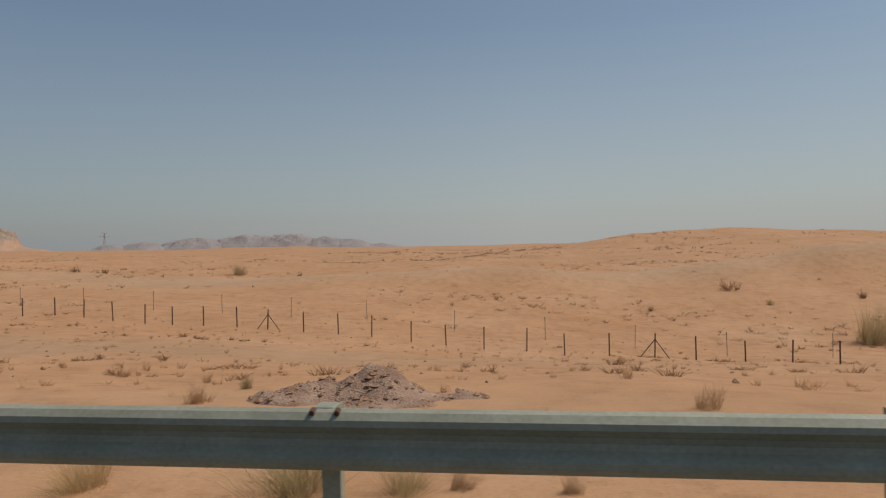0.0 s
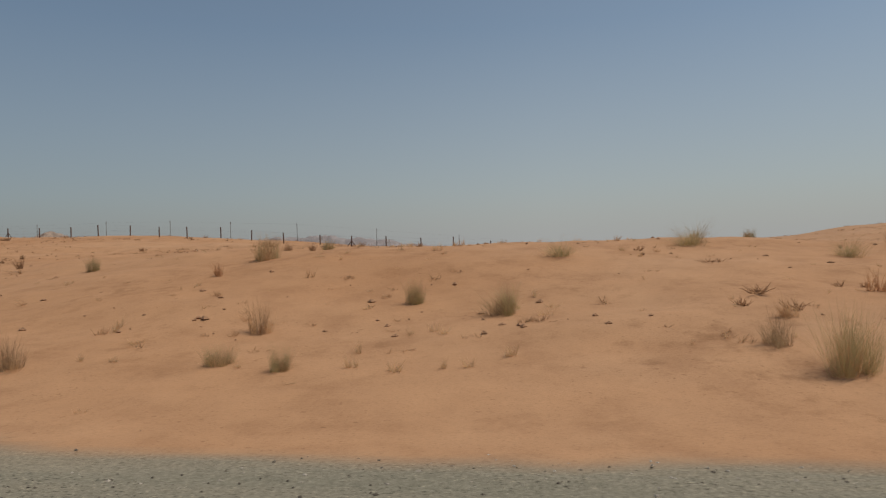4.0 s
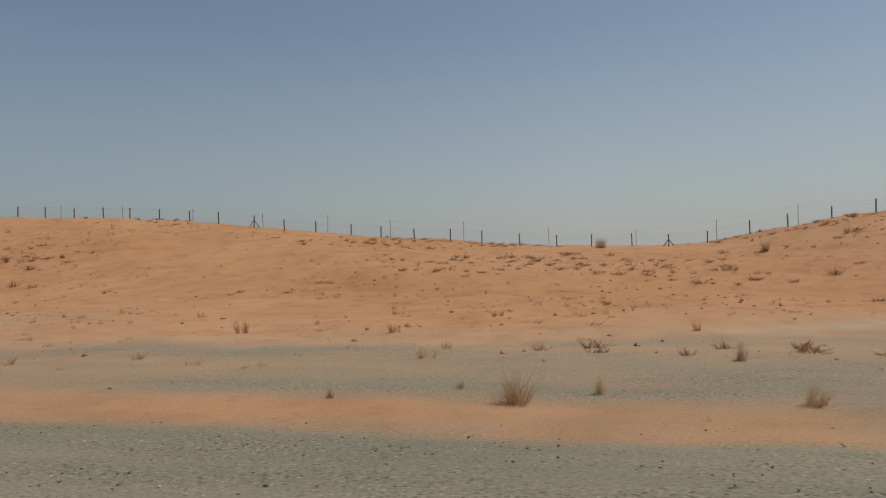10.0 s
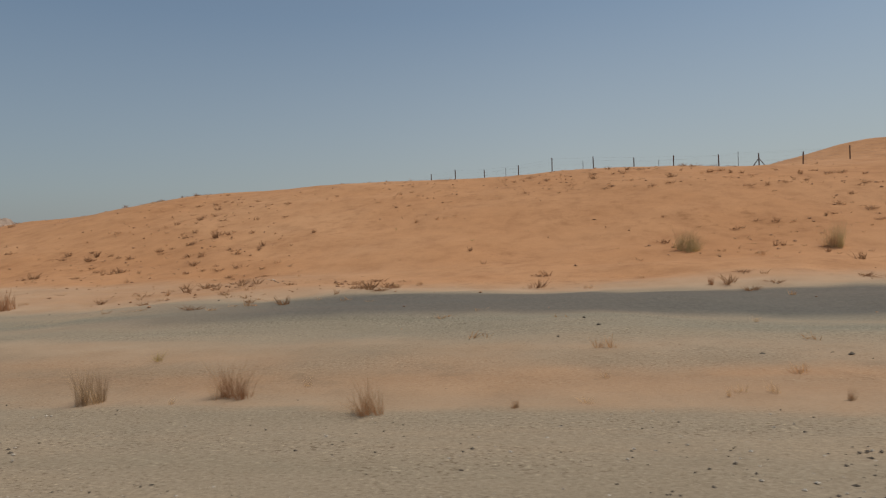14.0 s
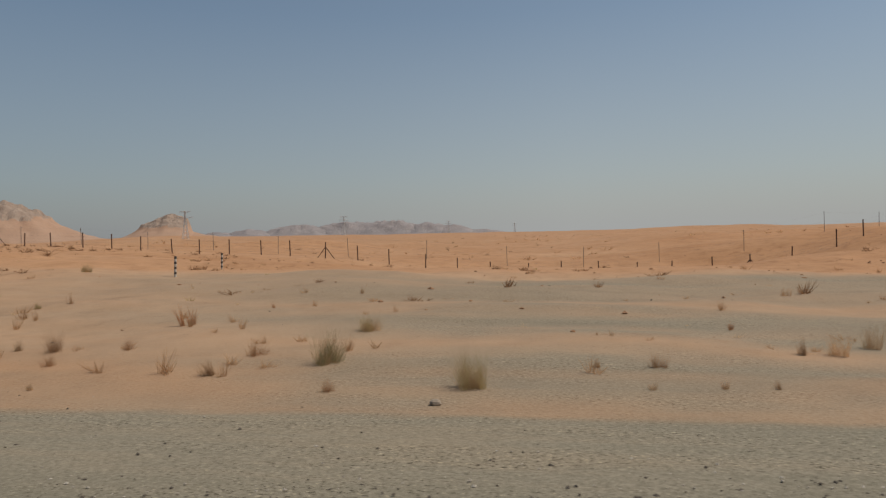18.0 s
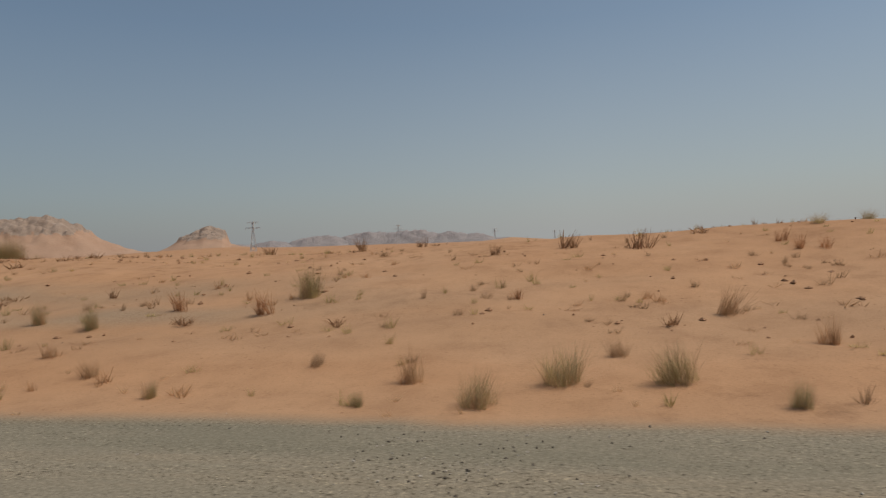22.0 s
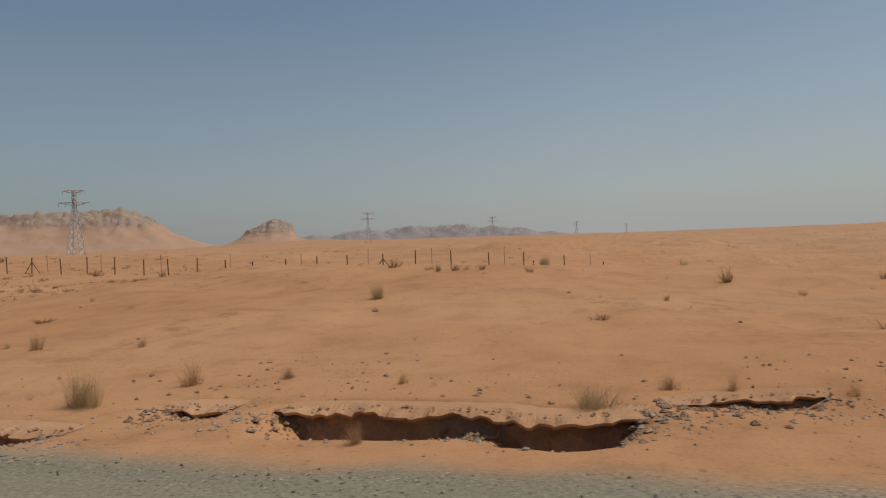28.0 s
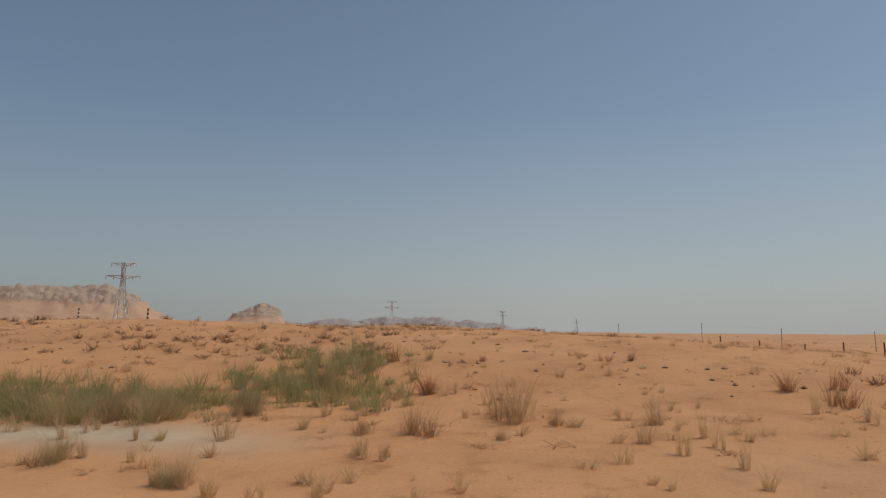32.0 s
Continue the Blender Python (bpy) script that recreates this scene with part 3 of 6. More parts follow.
hill("rocky_ridge", "long pale limestone ridge half buried in drifted sand", -2080, 1440, radians(30), 1050, 460, 96, 3, SKIRT, ROCK, 5.0, 0.2, 0.3, lambda u: step(-1, -0.5, u) * (1 - 0.85 * step(0.5, 1.0, u)), 0.74)
hill("rocky_butte", "small rocky butte with a sandy skirt", -1548, 1840, radians(25), 460, 380, 78, 14, SKIRT, ROCK, 4.0, 0.2, 0.06, lambda u: 0.55 * (1 - np.abs(u)) ** 1.1 + 0.45 * step(-0.65, 0.1, u) * (1 - step(0.22, 0.3, u)), 0.52)
for i, (cx, cy, ln, hh) in enumerate(((-2080, 4130, 520, 80), (-1800, 4220, 560, 92), (-1530, 4260, 560, 96), (-1290, 4290, 420, 78), (-1120, 4300, 300, 62), (-2350, 4030, 360, 60), (-2520, 3960, 260, 50), (-960, 4330, 380, 34))):
    hill("mountain", "distant bare grey mountain in the desert haze", cx, cy, radians(8), ln, 420, hh, 40 + 7 * i, FAR_ROCK, None, 14.0, 0.2, 0.3, lambda u: (1 - np.abs(u) ** 2.2) ** 0.8)


# ---- power pylons ----
def pylon(x, y, top, turn):
    zb = gz(x, y)
    h = top - zb
    root = tagged(new("power_pylon"), "grey lattice steel power pylon on the open desert", "pylon", "pylons of the power line")
    root.matrix_world = pose(x, y, zb, 0, 0, turn)
    bm = bmesh.new()
    w0, w1 = h * 0.10, h * 0.022
    lv = np.linspace(0, 1, 9)
    wid = lambda f: w0 + (w1 - w0) * min(1, f / 0.72)  # noqa: E731
    corners = ((-1, -1), (1, -1), (1, 1), (-1, 1))
    t = h * 0.006
    for f0, f1 in zip(lv[:-1], lv[1:]):
        a, b = wid(f0), wid(f1)
        for n in range(4):
            (sx, sy), (qx, qy) = corners[n], corners[(n + 1) % 4]
            bar(bm, (sx * a, sy * a, f0 * h), (sx * b, sy * b, f1 * h), t, 4)
            bar(bm, (sx * a, sy * a, f0 * h), (qx * b, qy * b, f1 * h), t * 0.6, 4)
            bar(bm, (qx * a, qy * a, f0 * h), (sx * b, sy * b, f1 * h), t * 0.6, 4)
    part("tower", bm, LATTICE, root)
    for f, reach in ((0.985, 0.17), (0.80, 0.24)):
        bm = bmesh.new()
        for s in (-1, 1):
            for q in (-1, 1):
                bar(bm, (0, q * w1, f * h), (s * reach * h, 0, f * h), t * 0.9, 4)
                bar(bm, (0, q * w1, (f - 0.05) * h), (s * reach * h, 0, f * h), t * 0.7, 4)
        arm = part("crossarm", bm, LATTICE, root)
        for s in (-1, -0.55, 0.55, 1):
            bm = bmesh.new()
            bar(bm, (s * reach * h, 0, f * h), (s * reach * h, 0, (f - 0.06) * h), t * 0.8, 6)
            part("insulator", bm, LATTICE, arm)


for x, y, top in ((-1068, 509, 57), (-943, 910, 44.5), (-823, 1258, 42), (-684, 1610, 35), (-560, 2010, 32)):
    pylon(x, y, top, 15)


# ---- wire fences ----
def fence_post(strutted):
    root = tagged(new("fence_post"), "rusty steel fence post set in the sand", "fence post", "posts of the desert fence")
    bm = bmesh.new()
    box(bm, -0.035, 0.035, -0.035, 0.035, -0.5, 1.42, 0.008)
    part("shaft", bm, POST, root)
    bm = bmesh.new()
    box(bm, -0.042, 0.042, -0.042, 0.042, 1.42, 1.45, 0.006)
    part("cap", bm, POST, root)
    if strutted:
        for s in (-1, 1):
            bm = bmesh.new()
            bar(bm, (s * 0.9, 0.1, -0.1), (0, 0, 1.1), 0.028)
            part("brace", bm, POST, root)
        tagged(root, "braced rusty steel fence post with slanting struts")
    return root


def sunk(x):
    """How deep drifted sand lies round the posts."""
    return float(np.interp(x, [-716, -705, -692, -682, -330, -310, -225, -200, -110, -95, -60, -40], [1.0, 0.85, 0.3, 0, 0.3, 0.5, 0.5, 0.55, 0.55, 0.25, 0.25, 0.0]))


BRACED = (50.4, 25.3, 0.2, -24.9, -52.6, -80.9, -109.1, -137.4, -165.6, -193.8, -221.8, -252.7, -282.2, -301.7, -331.8, -361.9, -392.0, -422.2, -450.5, -478.8, -507.1, -535.5, -563.8, -594.6, -621.8, -649.0, -679.8, -710.6)
POST_X = np.concatenate([np.linspace(a, b, round((a - b) / 2.62), endpoint=False) for a, b in zip(BRACED[:-1], BRACED[1:])] + [[BRACED[-1]]])
POST_X = POST_X[POST_X < 36]
plain_post = strut_post = None
tops = []
for i, x in enumerate(POST_X):
    strut = min(abs(x - b) for b in BRACED) < 0.05
    x = float(x + 0.12 * math.sin(i * 2.3))
    y = float(fence_y(np.array(x)) + 0.25 * math.sin(i * 0.7))
    z = gz(x, y) - sunk(x)
    m = pose(x, y, z - 0.06 * (1 + math.sin(i * 1.7)), 1.6 * math.sin(i * 3.1), 1.6 * math.sin(i * 1.9), 0)
    source = strut_post if strut else plain_post
    if source is None:
        source = fence_post(strut)
        source.matrix_world = m
        if strut:
            strut_post = source
        else:
            plain_post = source
    else:
        copy_thing(source, m)
    tops.append((x, y, z))


def strands(pts, heights, r, label):
    """A fence of wires from post to post, one three-sided run for each height."""
    root = tagged(new("wire_fence"), label, "wire fence")
    P = np.array(pts)
    for h in heights:
        verts, faces = [], []
        for p in P:
            verts += [(p[0], p[1] - 0.04, p[2] + h + r), (p[0], p[1] - 0.04 - r, p[2] + h - r), (p[0], p[1] - 0.04 + r, p[2] + h - r)]
        for k in range(len(P) - 1):
            for e in range(3):
                a, b = 3 * k + e, 3 * k + (e + 1) % 3
                faces.append((a, b, b + 3, a + 3))
        link("wire", verts, faces, WIRE, root, smooth=False)


strands(tops, (0.3, 0.46, 0.66, 0.88, 1.12, 1.34), 0.0018, "thin wire strands strung between the rusty posts")


def thin_post():
    root = tagged(new("tall_thin_post"), "tall thin weathered steel post behind the fence", "fence post", "thin posts behind the fence")
    bm = bmesh.new()
    bar(bm, (0, 0, -0.4), (0, 0, 1.62), 0.02)
    part("shaft", bm, THIN_POST, root)
    bm = bmesh.new()
    bar(bm, (0, -0.08, 1.5), (0, 0.08, 1.5), 0.014)
    part("clip", bm, THIN_POST, root)
    return root


first_thin, back = None, []
for i, x in enumerate(np.arange(32, -712, -6.4)):
    x = float(x + 0.5 * math.sin(i * 1.3))
    y = float(fence_y(np.array(x)) + 7.0 + 0.6 * math.sin(i))
    if -300 < x < -280:
        continue
    z = gz(x, y)
    back.append((x, y, z))
    m = pose(x, y, z, 1.5 * math.sin(i * 1.7), 1.5 * math.sin(i * 2.9), 0)
    if first_thin is None:
        first_thin = thin_post()
        first_thin.matrix_world = m
    else:
        copy_thing(first_thin, m)
strands(back, (0.8, 1.5), 0.0018, "two thin wires on the tall posts behind the fence")


# ---- black and white marker stakes ----
def marker():
    root = tagged(new("marker_stake"), "short marker stake in black and white bands", "marker stake", "marker stakes")
    for k in range(8):
        bm = bmesh.new()
        bar(bm, (0, 0, -0.3 if k == 0 else 0.1 * k), (0, 0, 0.1 * (k + 1)), 0.048, 10)
        part("band", bm, BAND_DARK if k % 2 else BAND_LIGHT, root)
    return root


# black of the stake bands; also the painted shade of the barrier's lifting hole
BAND_DARK = plain("black_paint_and_hole_shade", (0.05, 0.045, 0.04), (0.09, 0.08, 0.07), 4.0, 0.7)
BAND_LIGHT = plain("white_paint", (0.46, 0.41, 0.34), (0.60, 0.55, 0.47), 4.0, 0.7)
stake = None
for x, y, deep in ((-274.1, 25.3, 0.45), (-420.8, 31.5, 0), (-419.2, 24.8, 0), (-133.8, 22.0, 0.35), (-131.5, 21.9, 0.3), (-637.0, 44.0, 0), (-741.0, 31.0, 0), (-747.0, 34.0, 0)):
    m = pose(x, y, gz(x, y) - deep, 0, 2, 0)
    if stake is None:
        stake = marker()
        stake.matrix_world = m
    else:
        copy_thing(stake, m)


# ---- guard rail ----
RAIL_Y, RAIL_TOP = 3.72, 0.865
RAIL_END = -35.95
WAVE = ((0.045, 0.0), (0.0, 0.012), (-0.03, 0.05), (-0.034, 0.085), (0.02, 0.135), (0.032, 0.17), (0.02, 0.205), (-0.034, 0.255), (-0.03, 0.295), (0.0, 0.333), (0.03, 0.342))


def rail_beam(x0, x1, parent):
    """A W-shaped beam with thickness."""
    outer = [(RAIL_Y + dy, RAIL_TOP - dz) for dy, dz in WAVE]
    inner = [(y + 0.006, z) for y, z in outer][::-1]
    ring = outer + inner
    n = len(ring)
    verts = [(x, y, z) for x in (x0, x1) for y, z in ring]
    faces = [(k, (k + 1) % n, n + (k + 1) % n, n + k) for k in range(n)]
    return link("beam", verts, faces, GALV, parent, smooth=False)


rail = tagged(new("guard_rail"), "galvanised steel guard rail on short posts beside the road", "guard rail")
RED = plain("red_reflector", (0.25, 0.03, 0.02), (0.4, 0.05, 0.03), 4.0, 0.4)
x = RAIL_END
while x < 42:
    rail_beam(x, x + 4.0, rail)
    x += 4.0
for k in range(24):
    px = RAIL_END + 0.18 + 3.07 * k
    bm = bmesh.new()
    box(bm, px - 0.055, px + 0.055, RAIL_Y + 0.17, RAIL_Y + 0.176, -0.4, 0.86)
    box(bm, px - 0.055, px - 0.049, RAIL_Y + 0.178, RAIL_Y + 0.25, -0.4, 0.86)
    box(bm, px + 0.049, px + 0.055, RAIL_Y + 0.178, RAIL_Y + 0.25, -0.4, 0.86)
    part("post", bm, GALV, rail)
    bm = bmesh.new()
    box(bm, px - 0.06, px + 0.06, RAIL_Y + 0.04, RAIL_Y + 0.168, 0.58, 0.872, 0.006)
    block = part("spacer_block", bm, GALV, rail)
    for s in (-0.05, 0.09):
        bm = bmesh.new()
        bar(bm, (px + s, RAIL_Y - 0.02, 0.85), (px + s, RAIL_Y + 0.02, 0.862), 0.017, 8)
        part("bolt", bm, POST, block)
    if k % 5 == 0:
        bm = bmesh.new()
        box(bm, px - 0.06, px + 0.03, RAIL_Y - 0.03, RAIL_Y - 0.018, 0.62, 0.74, 0.004)
        part("reflector", bm, RED, block, "red reflector plate")
# flared end wing, bent back from the beam
wing_v, wing_f = [], []
for k in range(7):
    f = k / 6
    cx, back_y, flare = RAIL_END - 0.42 * f, RAIL_Y + 0.02 + 0.10 * f * f, 0.5 + 0.5 * f
    for dy, dz in ((0, -0.012 - 0.09 * f**1.5), (0.0, 0.10), (0.0, 0.22), (0, 0.34 + 0.03 * f)):
        wing_v.append((cx, back_y, RAIL_TOP - dz))
    for dy, dz in ((0, -0.012 - 0.09 * f**1.5), (0.0, 0.10), (0.0, 0.22), (0, 0.34 + 0.03 * f)):
        wing_v.append((cx, back_y + 0.006, RAIL_TOP - dz))
for k in range(6):
    a, b = 8 * k, 8 * k + 8
    for e in range(3):
        wing_f += [(a + e, a + e + 1, b + e + 1, b + e), (a + 4 + e + 1, a + 4 + e, b + 4 + e, b + 4 + e + 1)]
    wing_f += [(a, b, b + 4, a + 4), (a + 3, a + 7, b + 7, b + 3)]
wing_f.append((48, 49, 53, 52))
wing_f.append((49, 50, 54, 53))
wing_f.append((50, 51, 55, 54))
link("end_wing", wing_v, wing_f, GALV, rail, smooth=False)


# ---- concrete barriers and the sign gantry ----
def barrier_mesh(length):
    prof = [(-0.30, 0.0), (-0.30, 0.08), (-0.14, 0.33), (-0.085, 0.71), (-0.07, 0.725), (0.07, 0.725), (0.085, 0.71), (0.14, 0.33), (0.30, 0.08), (0.30, 0.0)]
    bm = bmesh.new()
    rings = [[bm.verts.new((xx, yy, zz)) for yy, zz in prof] for xx in (-length / 2, -length / 2 + 0.02, length / 2 - 0.02, length / 2)]
    for ring, scale in ((rings[0], 0.97), (rings[3], 0.97)):
        for v in ring:
            v.co.y *= scale
            v.co.z *= 0.99
    for a, b in zip(rings[:-1], rings[1:]):
        for k in range(len(prof)):
            q = (k + 1) % len(prof)
            bm.faces.new((a[k], a[q], b[q], b[k]))
    bm.faces.new(rings[0][::-1])
    bm.faces.new(rings[3])
    return bm


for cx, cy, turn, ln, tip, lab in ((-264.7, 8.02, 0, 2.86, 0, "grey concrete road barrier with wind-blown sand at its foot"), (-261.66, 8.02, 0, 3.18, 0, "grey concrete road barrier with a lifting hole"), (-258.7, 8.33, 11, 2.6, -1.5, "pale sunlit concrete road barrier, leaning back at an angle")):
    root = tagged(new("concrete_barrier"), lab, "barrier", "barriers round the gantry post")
    # the tipped barrier takes the concrete with sunlight in its colour
    body = part("body", barrier_mesh(ln), SUNLIT_CONCRETE if tip else CONCRETE, root)
    if "hole" in lab:
        # no recess is cut: a solid dark block paints the shade inside the hole
        bm = bmesh.new()
        box(bm, -ln / 2 + 0.16, -ln / 2 + 0.28, -0.20, -0.15, 0.26, 0.33, 0.004)
        part("lifting_hole_shade", bm, BAND_DARK, body)
    root.matrix_world = pose(cx, cy, gz(cx, cy - 0.3) - 0.04, 4.6 * tip, tip, turn)

gantry = tagged(new("sign_gantry"), "tall round galvanised gantry post with stickers, bent over the road", "gantry")
gantry.matrix_world = pose(-264.25, 9.3, gz(-264.25, 9.3))
TUBE = plain("dull_galvanised_tube", (0.25, 0.245, 0.20), (0.37, 0.36, 0.295), 1.2, 0.7, 0.1, relief=0.15)
PAPER = plain("weathered_paper", (0.46, 0.46, 0.44), (0.70, 0.70, 0.68), 9.0, 0.8)
YELLOW = plain("yellow_paper", (0.55, 0.45, 0.05), (0.65, 0.55, 0.1), 9.0, 0.8)


def tube(points, radii, sides=20):
    """A round tube along a bent line."""
    bm = bmesh.new()
    rings = []
    for k, p in enumerate(points):
        a, b = Vector(points[max(0, k - 1)]), Vector(points[min(len(points) - 1, k + 1)])
        q = (b - a).to_track_quat("Z", "X")
        rings.append([bm.verts.new(Vector(p) + q @ Vector((radii[k] * math.cos(2 * math.pi * s / sides), radii[k] * math.sin(2 * math.pi * s / sides), 0))) for s in range(sides)])
    for a, b in zip(rings[:-1], rings[1:]):
        for s in range(sides):
            f = bm.faces.new((a[s], a[(s + 1) % sides], b[(s + 1) % sides], b[s]))
            f.smooth = True
    bm.faces.new(rings[0][::-1])
    bm.faces.new(rings[-1])
    return bm


LEAN = -0.058
up = [(LEAN * z, 0, z) for z in (-0.3, 0.0, 2.0, 3.6, 5.0)]
bend = [(LEAN * 5.0 - 0.25 * math.sin(a), -2.0 * (1 - math.cos(a)), 5.0 + 1.7 * math.sin(a)) for a in np.linspace(0.2, math.pi / 2, 9)]
shaft = part("post", tube(up, [0.31, 0.31, 0.30, 0.29, 0.285]), TUBE, gantry)
part("bend", tube([up[-1]] + bend, [0.285] * 10), TUBE, gantry)
part("crossbeam", tube([bend[-1], (bend[-1][0] - 0.6, -14, 6.9), (bend[-1][0] - 0.6, -27, 6.7)], [0.283, 0.28, 0.28]), TUBE, gantry)
part("far_post", tube([(bend[-1][0] - 0.6, -27, 6.7), (bend[-1][0] - 0.6, -27.4, 5), (bend[-1][0] - 0.6, -27.4, -0.4)], [0.28, 0.28, 0.29]), TUBE, gantry)
bm = bmesh.new()
bar(bm, (0, 0, -0.1), (0, 0, 0.06), 0.52, 20)
part("base_plate", bm, TUBE, gantry)
random.seed(12)
for k in range(48):
    z = 0.75 + 1.95 * (k / 48) + random.uniform(-0.05, 0.05)
    ang = random.uniform(-1.75, -0.4)
    w, h = random.uniform(0.06, 0.17), random.uniform(0.05, 0.15)
    bm = bmesh.new()
    cols = []
    for s in range(4):
        a = ang + w / 0.3 * (s / 3 - 0.5)
        cols.append([bm.verts.new((LEAN * zz + 0.313 * math.cos(a), 0.313 * math.sin(a), zz)) for zz in (z - h / 2, z + h / 2)])
    for a, b in zip(cols[:-1], cols[1:]):
        bm.faces.new((a[0], b[0], b[1], a[1]))
    part("sticker", bm, YELLOW if k in (25, 26) else PAPER, shaft, "yellow paper sticker" if k in (25, 26) else "weathered white paper sticker")


# ---- plants ----
def blades(rng, n, radius, spread, droop, width, low=0.55, upright=0.0, bent=True):
    """Arrays of n tapering blades in a clump one metre high: one quad each, or two where they are bent."""
    a, r = rng.uniform(0, 2 * np.pi, n), np.sqrt(rng.uniform(0, 1, n))
    base = np.stack([radius * r * np.cos(a), radius * r * np.sin(a), np.full(n, -0.03)], 1)
    az = a + rng.normal(0, 0.7, n)
    tilt = spread * (0.15 + r * 0.85) * rng.uniform(0.5, 1.15, n) * (1 - upright * rng.uniform(0, 1, n))
    ln = rng.uniform(low, 1.05, n)
    d1 = np.stack([np.sin(tilt) * np.cos(az), np.sin(tilt) * np.sin(az), np.cos(tilt)], 1)
    t2 = tilt + droop * rng.uniform(0.3, 1.2, n)
    d2 = np.stack([np.sin(t2) * np.cos(az), np.sin(t2) * np.sin(az), np.cos(t2)], 1)
    p1 = base + d1 * (ln * 0.55)[:, None]
    p2 = p1 + d2 * (ln * 0.5)[:, None]
    turn = rng.uniform(0, np.pi, n)
    side = np.stack([np.cos(turn), np.sin(turn), 0 * turn], 1) * width / 2
    if not bent:
        v = np.stack([base - side, base + side, p2 + side * 0.3, p2 - side * 0.3], 1)
        return v.reshape(-1, 3), np.arange(4 * n).reshape(-1, 4)
    v = np.stack([base - side, base + side, p1 + side * 0.8, p1 - side * 0.8, p2 + side * 0.2, p2 - side * 0.2], 1)
    f = np.array([[0, 1, 2, 3], [3, 2, 4, 5]])
    return v.reshape(-1, 3), (np.arange(n)[:, None, None] * 6 + f).reshape(-1, 4)


def lobed(rng, n, lobes, radius, spread, droop, width, low, upright, bent=True):
    """Several clumps of uneven height grown into one, with gaps between them."""
    allv, allf, off = [], [], 0
    for k in range(lobes):
        v, f = blades(rng, n // lobes, 0.17, spread, droop, width, low, upright, bent)
        a, r = rng.uniform(0, 6.283), radius * math.sqrt(rng.uniform(0, 1))
        h, w = rng.uniform(0.45, 1.0) * (1 - 0.35 * r), rng.uniform(0.6, 1.1)
        v = v * np.array([w, w, h]) + np.array([r * math.cos(a), r * math.sin(a), 0])
        v[:, 0] += rng.normal(0, 0.2) * v[:, 2]
        v[:, 1] += rng.normal(0, 0.2) * v[:, 2]
        allv.append(v)
        allf.append(f + off)
        off += len(v)
    return np.concatenate(allv), np.concatenate(allf)


def shrub(seed):
    """A broom of thin upright stalks over a woody foot."""
    rng = np.random.default_rng(seed)
    root = tagged(new("desert_shrub"), "grey-green broom-like desert shrub rooted in sand", "shrub", "green shrubs by the road")
    link("stem_base", *lobed(rng, 160, 5, 0.34, 0.5, 0.2, 0.009, 0.3, 0.4), BROWN, root)
    link("foliage", *lobed(rng, 420, 7, 0.5, 0.4, 0.25, 0.0055, 0.45, 0.6), GREEN, root)
    link("flower_spray", *lobed(rng, 300, 6, 0.5, 0.45, 0.25, 0.005, 0.6, 0.6), DRY if seed % 2 else OLIVE, root)
    link("dead_skirt", *blades(rng, 160, 0.42, 1.2, 0.4, 0.006, 0.22), DRY, root)
    return root


def clump(seed):
    rng = np.random.default_rng(seed)
    root = tagged(new("grass_clump"), "olive and straw clump of coarse desert grass", "grass clump", "grass clumps by the road")
    link("green_grass", *lobed(rng, 440, 5, 0.3, 1.0, 0.6, 0.006, 0.5, 0.25), OLIVE, root)
    link("dead_grass", *blades(rng, 240, 0.4, 1.3, 0.7, 0.006, 0.4), DRY, root)
    return root


def tuft(seed):
    rng = np.random.default_rng(seed)
    root = tagged(new("dry_tuft"), "dry brown tuft of wiry desert grass", "grass tuft", "dry tufts on the sand")
    link("twig_core", *lobed(rng, 260, 4, 0.3, 0.42, 0.22, 0.008, 0.3, 0.4), RUSTY if seed % 3 == 0 else BROWN, root)
    link("straw", *lobed(rng, 200, 4, 0.38, 0.5, 0.25, 0.0065, 0.4, 0.3), BROWN if seed % 2 else DRY, root)
    return root


GREEN_SHRUBS_A = ((18.4, 55.3, 2.60), (16.8, 72.6, 0.67), (-11.3, 10.2, 0.30), (-27.6, 8.3, 0.50), (-33.7, 13.5, 0.34), (-35.6, 9.7, 0.39), (-46.0, 11.4, 0.26), (-48.9, 8.9, 0.52), (-50.4, 101.0, 1.72), (-50.8, 14.2, 0.23), (-53.3, 8.4, 0.53), (-56.1, 12.2, 0.42), (-60.6, 6.8, 0.32), (-62.4, 22.3, 0.39), (-65.8, 6.8, 0.54), (-66.0, 23.0, 0.57), (-67.4, 22.5, 0.47), (-67.5, 7.6, 0.34), (-69.5, 22.5, 0.46), (-70.0, 7.3, 0.36), (-72.8, 8.8, 0.29), (-76.7, 21.7, 0.42), (-80.4, 7.9, 0.33), (-85.1, 6.8, 0.40), (-87.8, 6.9, 0.58), (-87.9, 25.1, 0.31), (-88.7, 29.9, 0.47), (-91.0, 9.3, 0.75), (-95.6, 13.5, 0.60))
